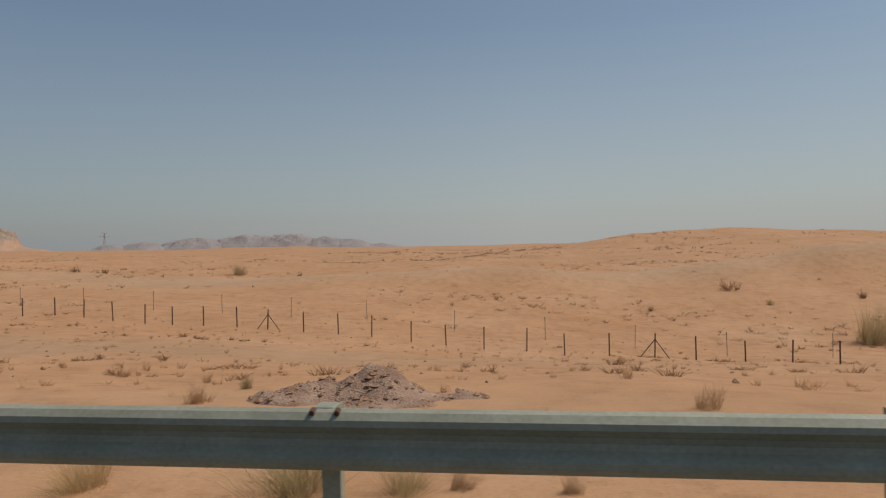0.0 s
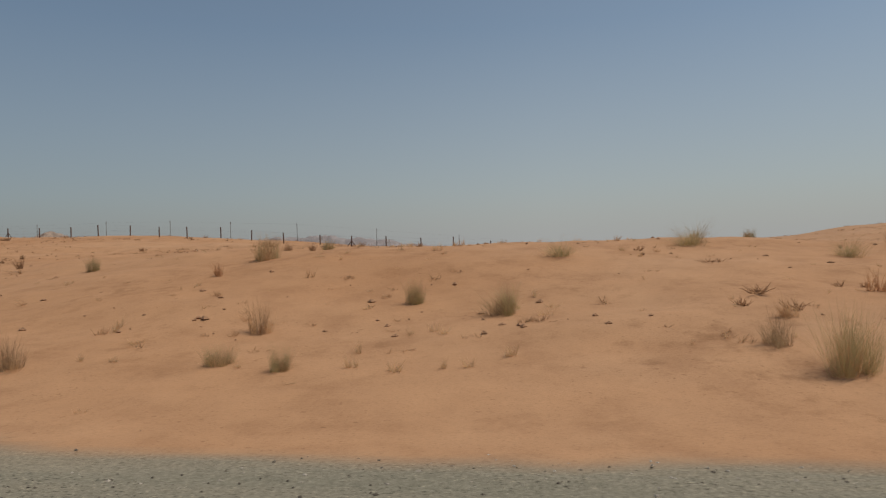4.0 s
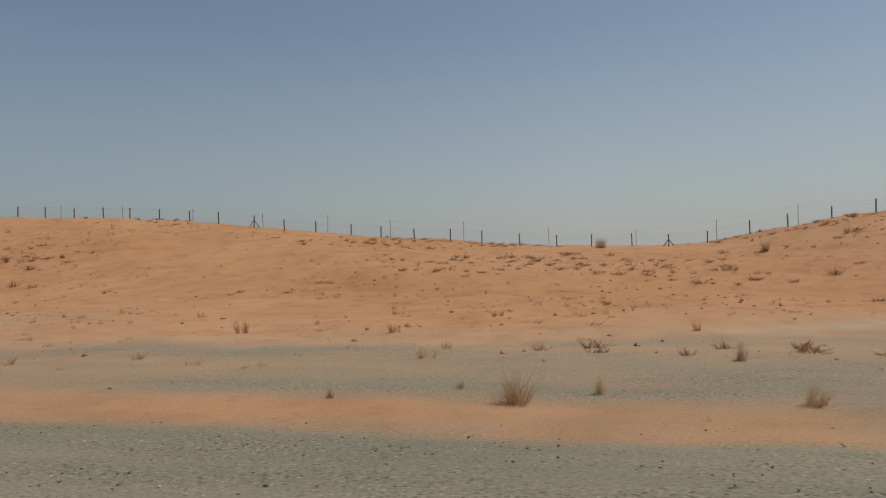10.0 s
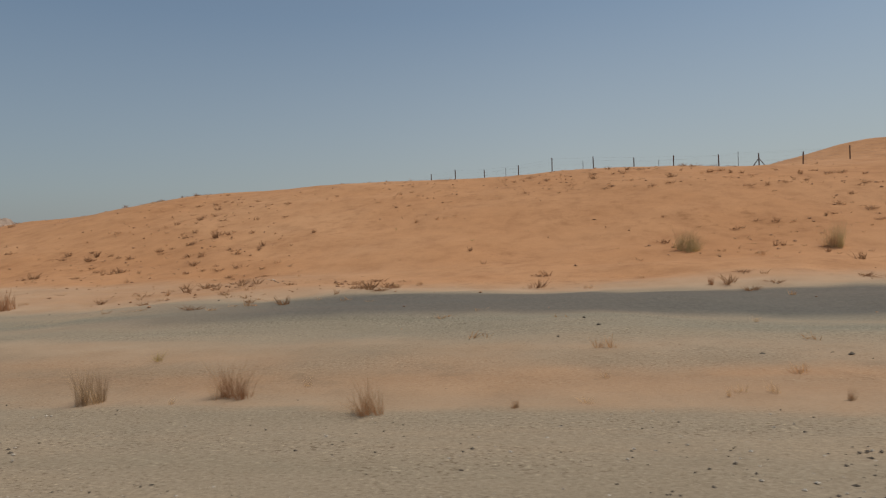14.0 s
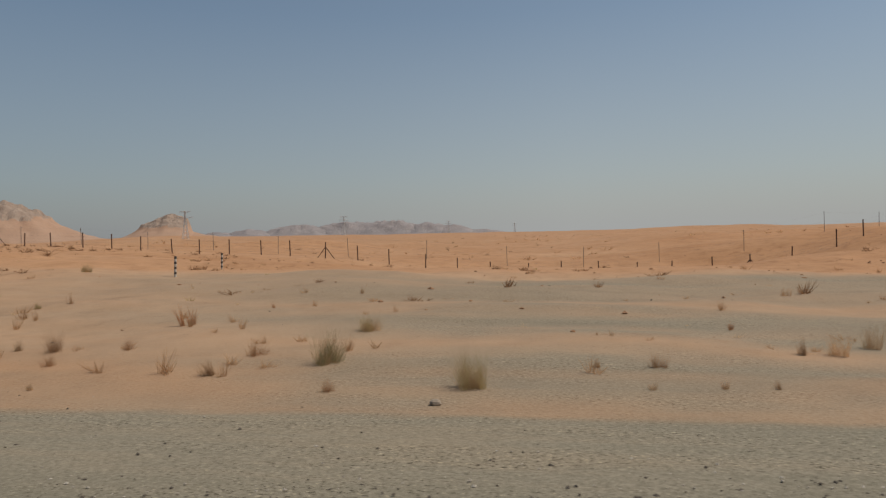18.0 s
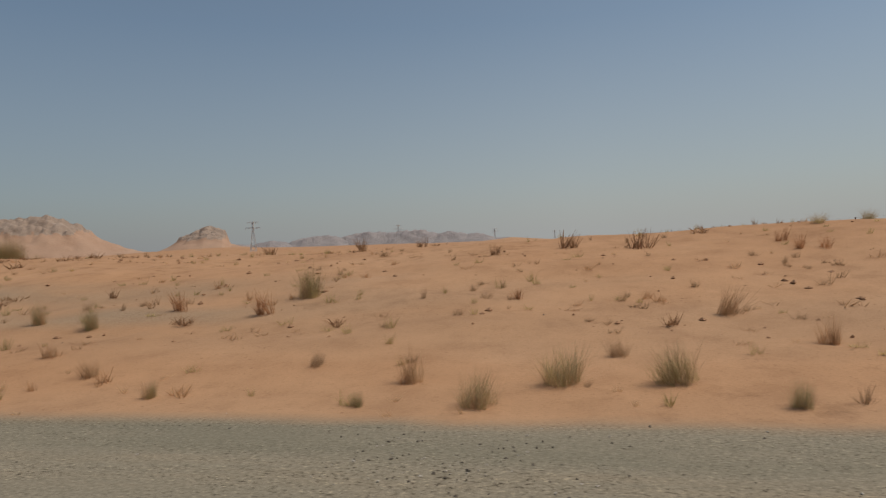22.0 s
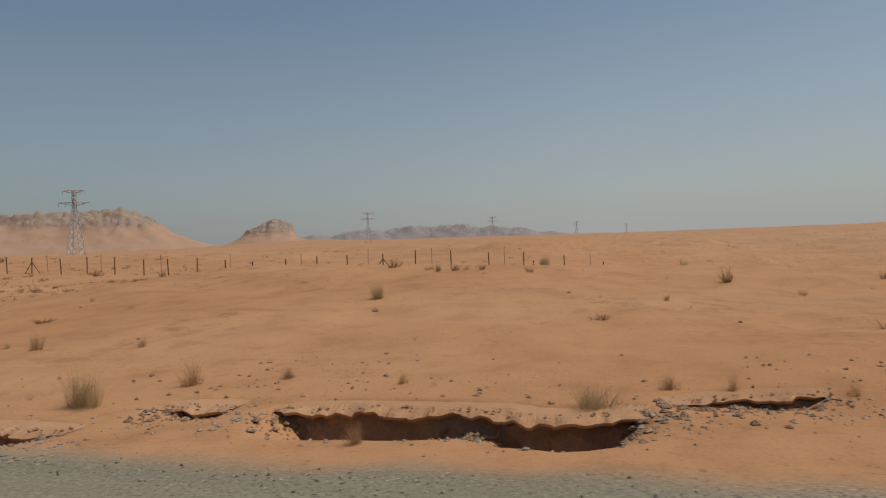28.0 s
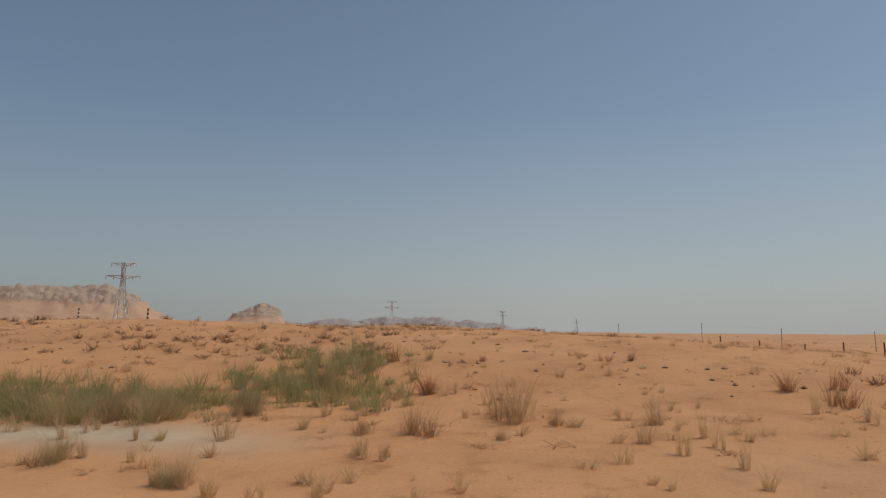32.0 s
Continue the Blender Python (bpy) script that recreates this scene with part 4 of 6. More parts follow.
GREEN_SHRUBS_B = ((-97.5, 14.5, 0.50), (-98.5, 9.5, 0.39), (-99.6, 9.8, 0.36), (-102.0, 22.5, 0.34), (-103.0, 19.7, 0.67), (-109.3, 20.6, 0.53), (-117.7, 21.5, 0.49), (-119.3, 14.7, 0.49), (-226.5, 46.8, 0.74), (-304.8, 28.0, 0.86), (-310.1, 27.8, 0.76), (-353.6, 24.9, 0.60), (-374.3, 38.9, 0.61), (-374.5, 34.7, 0.33), (-390.7, 8.4, 0.38), (-392.2, 9.7, 0.23), (-394.3, 8.7, 0.29), (-405.2, 8.2, 0.40), (-407.5, 9.5, 0.41), (-407.7, 12.5, 0.32), (-412.7, 8.1, 0.25), (-415.9, 9.1, 0.26), (-417.0, 15.1, 0.19), (-418.2, 11.0, 0.37), (-418.3, 7.5, 0.16), (-419.5, 7.6, 0.17), (-420.1, 17.1, 0.22), (-422.8, 24.4, 0.29))
GREEN_SHRUBS_C = ((-427.7, 8.3, 0.34), (-430.5, 8.1, 0.64), (-445.2, 9.5, 0.29), (-446.7, 10.6, 0.49), (-447.0, 8.0, 0.19), (-447.3, 19.3, 0.69), (-452.3, 8.1, 0.42), (-453.4, 8.6, 0.34), (-454.1, 10.5, 0.51), (-456.1, 9.5, 0.61), (-466.3, 22.0, 0.30), (-469.7, 7.9, 0.21), (-472.9, 22.0, 0.32), (-475.1, 7.5, 0.15), (-476.6, 9.1, 0.24), (-477.3, 7.4, 0.14), (-491.8, 7.8, 0.35), (-492.9, 8.7, 0.51), (-494.3, 8.7, 0.49), (-495.2, 7.7, 0.35), (-496.6, 7.7, 0.20), (-499.5, 8.0, 0.22), (-500.1, 15.0, 0.61), (-502.6, 7.6, 0.39), (-503.5, 8.5, 0.48), (-504.0, 12.8, 0.50), (-505.5, 13.1, 0.43), (-505.9, 7.8, 0.28))
GREEN_SHRUBS_D = ((-506.9, 8.1, 0.24), (-509.4, 11.3, 0.29), (-510.7, 7.1, 0.16), (-512.7, 14.9, 0.50), (-513.8, 13.5, 0.27), (-517.0, 7.7, 0.19), (-519.4, 8.5, 0.29), (-520.5, 7.1, 0.11), (-523.4, 7.1, 0.17), (-539.7, 8.4, 0.40), (-541.0, 8.4, 0.35), (-541.8, 8.7, 0.33), (-543.8, 8.6, 0.57), (-557.6, 24.6, 0.18), (-559.9, 30.0, 0.75), (-557.6, 31.0, 0.6), (-565.4, 8.1, 0.15), (-566.2, 34.0, 0.30), (-568.5, 11.9, 0.12), (-570.8, 17.4, 0.16), (-572.1, 8.7, 0.15), (-572.3, 10.5, 0.11), (-580.2, 5.6, 0.25), (-582.4, 14.7, 0.40), (-589.4, 16.0, 0.64), (-595.6, 40.7, 0.77), (-602.0, 20.5, 0.68), (-603.9, 22.9, 0.38))
GREEN_SHRUBS_E = ((-604.1, 31.3, 0.43), (-606.6, 14.7, 0.70), (-610.9, 13.2, 0.63), (-619.9, 8.5, 0.13), (-621.4, 7.2, 0.23), (-632.9, 7.6, 0.39), (-637.5, 59.7, 0.72), (-638.3, 16.6, 0.35), (-638.4, 23.7, 0.28), (-639.0, 7.2, 0.48), (-651.6, 49.9, 0.69), (-655.5, 18.3, 0.88), (-655.5, 53.2, 0.92), (-660.5, 51.7, 1.01), (-681.7, 15.9, 0.40), (-688.6, 20.7, 0.68), (-705.6, 11.2, 0.44), (-706.9, 11.2, 0.39), (-707.3, 12.5, 0.44), (-709.5, 13.3, 0.54), (-719.2, 85.7, 0.78), (-725.7, 15.9, 0.53), (-726.3, 14.4, 0.66), (-726.7, 11.6, 0.64), (-727.9, 10.9, 0.71), (-728.7, 10.8, 0.66), (-729.6, 10.9, 0.63), (-730.7, 11.4, 0.61))
OLIVE_CLUMPS_A = ((-7.9, 4.9, 0.36), (-8.7, 4.8, 0.44), (-10.3, 4.8, 0.42), (-24.7, 10.7, 0.25), (-28.9, 9.2, 0.37), (-29.3, 4.9, 0.24), (-30.7, 5.1, 0.17), (-31.5, 8.8, 0.26), (-53.3, 7.5, 0.29), (-55.4, 8.7, 0.23), (-69.5, 21.6, 0.43), (-78.1, 9.0, 0.17), (-80.1, 9.6, 0.21), (-81.5, 24.1, 0.48), (-86.6, 6.0, 0.26), (-86.7, 20.0, 0.58), (-88.5, 5.9, 0.27), (-90.3, 22.4, 0.85), (-94.4, 18.9, 0.49))
OLIVE_CLUMPS_B = ((-265.4, 9.3, 0.40), (-440.1, 23.3, 0.49), (-441.7, 23.4, 0.43), (-443.0, 24.8, 0.46), (-444.6, 29.4, 0.50), (-447.0, 23.1, 0.48), (-448.5, 23.2, 0.41), (-449.9, 22.5, 0.33), (-466.5, 21.8, 0.37), (-467.8, 22.4, 0.35), (-469.7, 22.1, 0.35), (-471.4, 22.2, 0.28), (-473.2, 23.1, 0.30), (-485.0, 24.0, 0.39), (-486.7, 23.3, 0.35), (-629.6, 29.1, 0.27), (-725.9, 7.9, 0.47), (-728.0, 8.6, 0.45))
DRY_TUFTS_A = ((-4.9, 8.5, 0.30), (-6.7, 5.0, 0.20), (-7.5, 5.0, 0.24), (-11.2, 8.4, 0.29), (-15.2, 13.2, 0.25), (-26.8, 9.6, 0.42), (-28.5, 4.9, 0.18), (-29.6, 8.5, 0.17), (-30.3, 10.2, 0.30), (-33.0, 14.0, 0.17), (-48.9, 8.6, 0.40), (-49.7, 8.5, 0.31), (-50.9, 8.1, 0.23), (-51.8, 8.4, 0.28), (-52.5, 14.6, 0.30), (-52.8, 8.9, 0.37), (-54.1, 7.3, 0.11), (-57.0, 7.9, 0.25), (-58.3, 17.4, 0.21), (-62.9, 9.4, 0.27), (-64.4, 13.3, 0.39), (-65.9, 11.6, 0.29), (-68.4, 17.4, 0.41), (-69.3, 13.5, 0.47), (-71.3, 13.9, 0.29), (-71.5, 11.1, 0.19), (-72.4, 10.7, 0.24), (-73.0, 13.8, 0.29), (-73.4, 12.3, 0.26), (-73.8, 6.2, 0.11))
DRY_TUFTS_B = ((-74.1, 9.9, 0.20), (-74.6, 15.3, 0.33), (-74.8, 11.5, 0.25), (-76.6, 15.8, 0.32), (-77.4, 12.5, 0.28), (-77.7, 11.0, 0.26), (-78.2, 9.1, 0.29), (-78.5, 18.6, 0.39), (-78.5, 16.7, 0.39), (-79.5, 18.3, 0.39), (-79.9, 16.5, 0.30), (-80.3, 9.9, 0.38), (-80.9, 12.2, 0.28), (-81.0, 6.6, 0.20), (-81.7, 15.9, 0.30), (-83.8, 8.2, 0.23), (-85.6, 13.7, 0.28), (-85.9, 10.2, 0.51), (-86.2, 17.5, 0.54), (-87.0, 7.7, 0.20), (-87.1, 11.4, 0.23), (-87.2, 12.3, 0.62), (-88.4, 14.4, 0.46), (-90.8, 12.2, 0.33), (-91.5, 10.5, 0.51), (-99.9, 12.0, 0.53), (-102.8, 9.4, 0.45), (-103.1, 17.1, 0.38), (-107.0, 12.8, 0.48), (-114.8, 16.2, 0.33))
DRY_TUFTS_C = ((-115.5, 11.2, 0.54), (-117.9, 14.6, 0.51), (-124.0, 18.3, 0.28), (-126.7, 15.6, 0.22), (-128.3, 7.0, 0.11), (-131.1, 8.0, 0.27), (-132.1, 8.3, 0.16), (-132.9, 7.3, 0.26), (-134.1, 15.5, 0.24), (-137.7, 7.5, 0.22), (-138.7, 12.5, 0.15), (-139.0, 7.9, 0.28), (-140.3, 7.9, 0.10), (-141.0, 7.6, 0.19), (-142.0, 7.3, 0.14), (-143.5, 7.9, 0.17), (-144.6, 7.5, 0.17), (-158.5, 16.3, 0.25), (-163.2, 14.3, 0.23), (-166.3, 8.6, 0.11), (-167.8, 8.5, 0.11), (-169.4, 8.2, 0.31), (-171.7, 7.6, 0.48), (-174.8, 7.6, 0.26), (-181.2, 8.2, 0.09), (-184.8, 8.3, 0.15), (-186.9, 8.3, 0.15), (-202.3, 9.2, 0.25), (-204.6, 8.9, 0.18))
DRY_TUFTS_D = ((-205.4, 7.7, 0.10), (-206.8, 8.0, 0.24), (-207.6, 8.3, 0.32), (-208.5, 8.3, 0.18), (-209.9, 7.9, 0.14), (-210.7, 8.2, 0.26), (-214.6, 8.1, 0.31), (-217.6, 8.3, 0.41), (-220.8, 8.6, 0.46), (-225.0, 8.5, 0.29), (-225.2, 11.6, 0.35), (-225.2, 15.7, 0.24), (-227.4, 9.0, 0.25), (-228.4, 8.4, 0.41), (-229.2, 9.2, 0.15), (-229.9, 19.0, 0.31), (-230.8, 8.5, 0.18), (-231.8, 15.3, 0.28), (-236.1, 16.4, 0.36), (-244.1, 9.0, 0.32), (-249.7, 13.5, 0.27), (-250.2, 9.4, 0.23), (-253.6, 13.7, 0.14), (-260.4, 8.6, 0.41), (-263.6, 8.8, 0.33), (-265.1, 8.2, 0.29), (-265.9, 19.0, 0.29), (-266.5, 8.2, 0.29), (-269.2, 9.0, 0.18))
DRY_TUFTS_E = ((-265.6, 7.35, 0.30), (-264.6, 7.4, 0.26), (-263.9, 7.3, 0.34), (-262.9, 7.3, 0.2), (-259.7, 7.3, 0.24), (-267.0, 7.5, 0.25), (-270.0, 7.7, 0.31), (-270.9, 7.5, 0.21), (-271.6, 8.6, 0.28), (-278.1, 8.5, 0.29), (-280.3, 8.0, 0.48), (-281.3, 16.4, 0.44), (-284.7, 8.2, 0.37), (-289.1, 9.4, 0.36), (-291.0, 8.1, 0.23), (-310.9, 18.9, 0.22), (-311.7, 7.6, 0.13), (-315.1, 7.3, 0.12), (-316.6, 7.0, 0.36), (-318.5, 7.7, 0.44), (-320.2, 7.4, 0.41), (-330.5, 17.5, 0.65), (-333.5, 17.2, 0.53), (-336.7, 15.5, 0.49), (-346.7, 7.1, 0.16), (-349.4, 7.6, 0.19), (-350.3, 7.6, 0.35), (-353.1, 8.3, 0.29), (-391.6, 9.7, 0.15), (-393.8, 9.8, 0.40), (-394.5, 7.8, 0.12), (-395.7, 8.7, 0.15), (-396.5, 8.3, 0.14), (-398.0, 10.9, 0.19), (-399.2, 10.6, 0.24))
DRY_TUFTS_F = ((-402.3, 8.4, 0.13), (-403.7, 9.4, 0.15), (-406.9, 7.9, 0.20), (-408.8, 10.0, 0.24), (-408.9, 8.7, 0.23), (-411.8, 13.2, 0.40), (-412.5, 10.2, 0.35), (-413.2, 10.2, 0.20), (-414.3, 8.3, 0.16), (-415.2, 7.3, 0.23), (-416.7, 7.1, 0.18), (-416.8, 8.7, 0.18), (-417.7, 11.1, 0.37), (-419.5, 8.9, 0.23), (-421.2, 14.4, 0.25), (-423.2, 15.6, 0.27), (-424.0, 12.4, 0.38), (-424.5, 7.1, 0.33), (-426.8, 8.5, 0.12), (-428.5, 11.9, 0.35), (-428.6, 8.1, 0.24), (-430.5, 11.9, 0.25), (-430.6, 13.4, 0.45), (-432.0, 11.7, 0.20), (-436.3, 16.6, 0.37), (-436.9, 11.7, 0.44), (-444.3, 12.8, 0.68), (-446.4, 8.7, 0.27), (-447.1, 12.6, 0.35))
DRY_TUFTS_G = ((-447.1, 10.6, 0.41), (-450.9, 12.1, 0.30), (-451.2, 10.0, 0.17), (-451.9, 17.0, 0.35), (-452.1, 8.8, 0.19), (-452.7, 10.1, 0.43), (-456.3, 18.0, 0.54), (-465.6, 18.1, 0.82), (-468.4, 16.1, 0.37), (-471.3, 9.3, 0.22), (-471.9, 10.9, 0.22), (-472.8, 8.3, 0.15), (-474.3, 9.7, 0.21), (-475.5, 11.2, 0.21), (-476.8, 11.3, 0.30), (-477.4, 8.8, 0.20), (-480.0, 10.1, 0.28), (-490.5, 10.9, 0.41), (-491.4, 12.9, 0.45), (-493.5, 10.2, 0.28), (-495.2, 14.3, 0.29), (-496.2, 8.7, 0.44), (-497.8, 9.5, 0.20), (-500.5, 13.6, 0.47), (-501.1, 9.0, 0.33), (-502.7, 10.1, 0.31), (-502.8, 14.3, 0.45), (-505.3, 10.1, 0.28), (-507.2, 10.9, 0.36))
DRY_TUFTS_H = ((-508.6, 7.3, 0.19), (-510.1, 8.1, 0.18), (-510.4, 12.0, 0.21), (-510.9, 16.3, 0.54), (-512.5, 17.4, 0.39), (-513.4, 14.8, 0.52), (-513.7, 17.2, 0.45), (-514.2, 10.6, 0.56), (-516.9, 16.2, 0.32), (-517.1, 10.6, 0.21), (-518.5, 9.6, 0.36), (-518.9, 17.0, 0.53), (-519.7, 8.8, 0.19), (-535.4, 19.0, 0.43), (-537.2, 18.5, 0.57), (-537.3, 8.3, 0.19), (-539.5, 17.7, 0.42), (-540.6, 8.4, 0.31), (-541.4, 8.4, 0.28), (-541.6, 17.1, 0.42), (-542.0, 15.3, 0.31), (-542.1, 9.1, 0.43), (-543.4, 9.3, 0.16), (-544.7, 16.6, 0.43), (-546.5, 9.0, 0.26), (-553.5, 16.4, 0.31), (-553.9, 18.1, 0.69), (-561.6, 19.2, 0.74), (-561.9, 7.8, 0.11))
DRY_TUFTS_I = ((-563.6, 7.3, 0.07), (-565.0, 13.1, 0.11), (-565.8, 10.9, 0.11), (-566.7, 10.5, 0.09), (-568.1, 6.7, 0.22), (-568.6, 15.2, 0.28), (-571.5, 16.7, 0.10), (-582.1, 11.5, 0.54), (-583.6, 17.6, 0.31), (-585.7, 13.8, 0.36), (-592.1, 14.4, 0.51), (-599.4, 12.5, 0.21), (-600.1, 14.8, 0.37), (-620.7, 17.4, 0.34), (-621.7, 14.8, 0.35), (-622.8, 15.4, 0.34), (-623.7, 14.9, 0.49), (-628.0, 18.7, 0.21), (-630.2, 8.3, 0.18), (-631.4, 16.7, 0.18), (-631.4, 8.5, 0.23), (-632.1, 8.5, 0.20), (-635.1, 5.9, 0.23), (-635.4, 8.6, 0.18), (-637.1, 8.9, 0.20), (-638.3, 8.4, 0.30), (-640.9, 10.9, 0.20), (-643.2, 11.0, 0.32), (-644.7, 7.9, 0.32))
DRY_TUFTS_J = ((-645.9, 7.9, 0.30), (-651.5, 11.5, 0.56), (-653.1, 7.8, 0.21), (-654.3, 16.3, 0.39), (-654.9, 7.7, 0.12), (-655.8, 8.4, 0.24), (-655.9, 13.9, 0.67), (-658.0, 14.3, 0.36), (-660.1, 7.6, 0.17), (-673.6, 12.5, 0.38), (-674.5, 12.6, 0.12), (-676.2, 9.3, 0.29), (-678.5, 11.3, 0.23), (-681.3, 10.8, 0.23), (-682.0, 10.7, 0.36), (-684.5, 10.4, 0.27), (-695.6, 13.1, 0.34), (-700.5, 8.9, 0.14), (-702.7, 12.2, 0.20), (-705.2, 12.7, 0.27), (-705.4, 8.2, 0.22), (-708.8, 12.0, 0.38), (-713.1, 18.6, 0.33), (-716.8, 15.2, 0.51), (-720.2, 18.2, 0.36), (-721.4, 12.2, 0.33), (-722.2, 12.6, 0.70), (-723.5, 11.0, 0.53), (-723.7, 9.6, 0.23))
FAR_TUFTS_A = ((27.5, 76.9, 1.47), (16.0, 82.7, 2.25), (4.9, 69.9, 0.99), (-10.6, 71.5, 0.70), (-41.6, 101.7, 1.03), (-64.2, 20.0, 0.30), (-65.2, 89.4, 1.01), (-66.9, 20.6, 0.48), (-67.9, 87.8, 1.33), (-68.9, 21.9, 0.41), (-83.0, 23.1, 0.56), (-84.4, 22.6, 0.64), (-86.2, 22.0, 0.25), (-92.1, 20.7, 0.28), (-101.3, 30.2, 0.37), (-102.2, 21.3, 0.53), (-103.0, 32.3, 0.52), (-103.3, 22.4, 0.37), (-105.6, 26.1, 0.54), (-108.0, 32.8, 0.53), (-108.8, 32.9, 0.35), (-113.8, 22.9, 0.47), (-115.2, 20.3, 0.45), (-118.9, 20.3, 0.33), (-120.4, 30.7, 0.39), (-132.3, 23.9, 0.49), (-137.2, 33.7, 0.34), (-139.9, 25.5, 0.29), (-143.9, 35.5, 0.31), (-145.4, 35.2, 0.44))
FAR_TUFTS_B = ((-149.3, 32.7, 0.61), (-149.4, 37.4, 0.42), (-153.0, 32.9, 0.62), (-155.5, 28.3, 0.48), (-158.2, 27.2, 0.30), (-158.4, 36.7, 0.72), (-160.7, 23.0, 0.18), (-161.8, 32.9, 0.58), (-161.8, 22.2, 0.36), (-165.0, 39.3, 0.64), (-165.4, 34.1, 0.56), (-167.2, 36.8, 0.67), (-168.9, 37.5, 0.78), (-169.3, 40.5, 0.45), (-171.0, 39.5, 0.73), (-171.7, 31.9, 0.59), (-173.1, 33.7, 0.40), (-174.7, 40.7, 0.78), (-175.0, 33.1, 0.63), (-176.2, 27.4, 0.46), (-177.7, 33.0, 0.56), (-179.0, 36.5, 0.32), (-179.7, 25.8, 0.36), (-179.9, 40.9, 0.39), (-181.8, 37.5, 0.59), (-184.8, 38.3, 0.56), (-186.2, 31.7, 0.36), (-188.4, 42.2, 0.55), (-189.7, 36.0, 0.36), (-191.6, 40.6, 0.54))
FAR_TUFTS_C = ((-193.7, 37.2, 0.70), (-195.0, 37.0, 0.79), (-196.6, 29.0, 0.30), (-196.7, 38.4, 0.59), (-197.5, 41.6, 0.64), (-199.5, 37.9, 0.59), (-199.5, 40.7, 0.42), (-201.5, 38.2, 0.47), (-203.0, 38.4, 0.36), (-204.2, 29.2, 0.42), (-213.3, 42.0, 0.62), (-217.1, 32.3, 0.60), (-217.8, 40.2, 0.85), (-221.0, 34.2, 0.65), (-226.8, 23.0, 0.36), (-249.2, 28.2, 0.31), (-254.0, 29.2, 0.36), (-255.1, 29.3, 0.41), (-257.6, 35.6, 0.36), (-257.6, 33.1, 0.54), (-260.2, 28.8, 0.54), (-260.4, 34.4, 0.52), (-263.4, 29.6, 0.57), (-263.7, 33.8, 0.65), (-265.7, 34.2, 0.51), (-267.4, 29.2, 0.46), (-268.0, 34.0, 0.59), (-270.6, 31.0, 0.50), (-274.0, 37.0, 0.45))
FAR_TUFTS_D = ((-277.3, 36.1, 0.53), (-278.1, 25.2, 0.53), (-283.9, 23.8, 0.39), (-286.4, 48.6, 0.38), (-288.8, 44.7, 0.53), (-289.7, 30.7, 0.29), (-291.8, 35.7, 0.51), (-303.2, 33.3, 0.28), (-305.6, 32.4, 0.37), (-318.5, 28.8, 0.33), (-327.0, 33.4, 0.40), (-329.0, 30.8, 0.33), (-331.6, 30.2, 0.37), (-332.5, 33.6, 0.52), (-335.2, 38.4, 0.30), (-336.9, 37.0, 0.35), (-338.2, 31.8, 0.41), (-340.2, 32.3, 0.39), (-344.6, 30.5, 0.36), (-347.7, 21.4, 0.39), (-353.7, 23.7, 0.42), (-353.8, 43.5, 0.45), (-354.2, 31.0, 0.20), (-356.5, 19.3, 0.48), (-367.8, 30.9, 0.37), (-368.5, 24.3, 0.46), (-372.9, 40.4, 0.48), (-375.3, 28.6, 0.50), (-376.3, 34.7, 0.41))
FAR_TUFTS_E = ((-378.8, 27.3, 0.51), (-383.6, 22.4, 0.30), (-386.8, 40.0, 0.54), (-388.1, 41.6, 0.28), (-398.0, 19.9, 0.53), (-447.3, 23.3, 0.30), (-469.9, 19.3, 0.46), (-492.3, 20.8, 0.73), (-494.4, 21.5, 0.69), (-496.4, 20.2, 0.41), (-499.7, 25.6, 0.53), (-502.7, 27.2, 0.69), (-506.2, 26.3, 0.57), (-559.5, 20.6, 0.71), (-581.7, 48.1, 0.80), (-582.4, 25.4, 0.31), (-582.9, 19.8, 0.52), (-583.7, 20.0, 0.53), (-586.9, 35.3, 0.43), (-587.0, 48.2, 0.51), (-587.3, 36.2, 0.45), (-587.8, 31.7, 0.42), (-587.9, 27.1, 0.24), (-589.4, 29.9, 0.28), (-589.6, 26.7, 0.53), (-590.3, 36.4, 0.37), (-591.3, 28.4, 0.42), (-594.8, 24.7, 0.48), (-596.9, 28.8, 0.33))
FAR_TUFTS_F = ((-606.6, 30.4, 0.30), (-607.5, 29.2, 0.30), (-607.7, 22.2, 0.51), (-608.6, 31.5, 0.30), (-609.3, 23.3, 0.21), (-618.6, 21.0, 0.39), (-619.9, 21.9, 0.42), (-623.2, 23.9, 0.34), (-625.0, 21.9, 0.35), (-629.2, 20.8, 0.61), (-635.1, 23.2, 0.33), (-636.7, 23.3, 0.37), (-637.8, 23.5, 0.47), (-638.8, 24.3, 0.31), (-640.4, 25.0, 0.46), (-661.7, 49.4, 0.83), (-663.9, 49.5, 0.74), (-666.7, 49.0, 0.75), (-669.7, 31.3, 0.72), (-672.5, 48.6, 0.85), (-674.3, 23.7, 0.88), (-675.8, 27.5, 0.54), (-682.7, 32.9, 0.81), (-683.4, 26.8, 0.66), (-691.2, 20.7, 0.77), (-698.5, 20.7, 0.49), (-702.6, 21.4, 0.44), (-706.6, 22.5, 0.38), (-708.9, 19.9, 0.43))
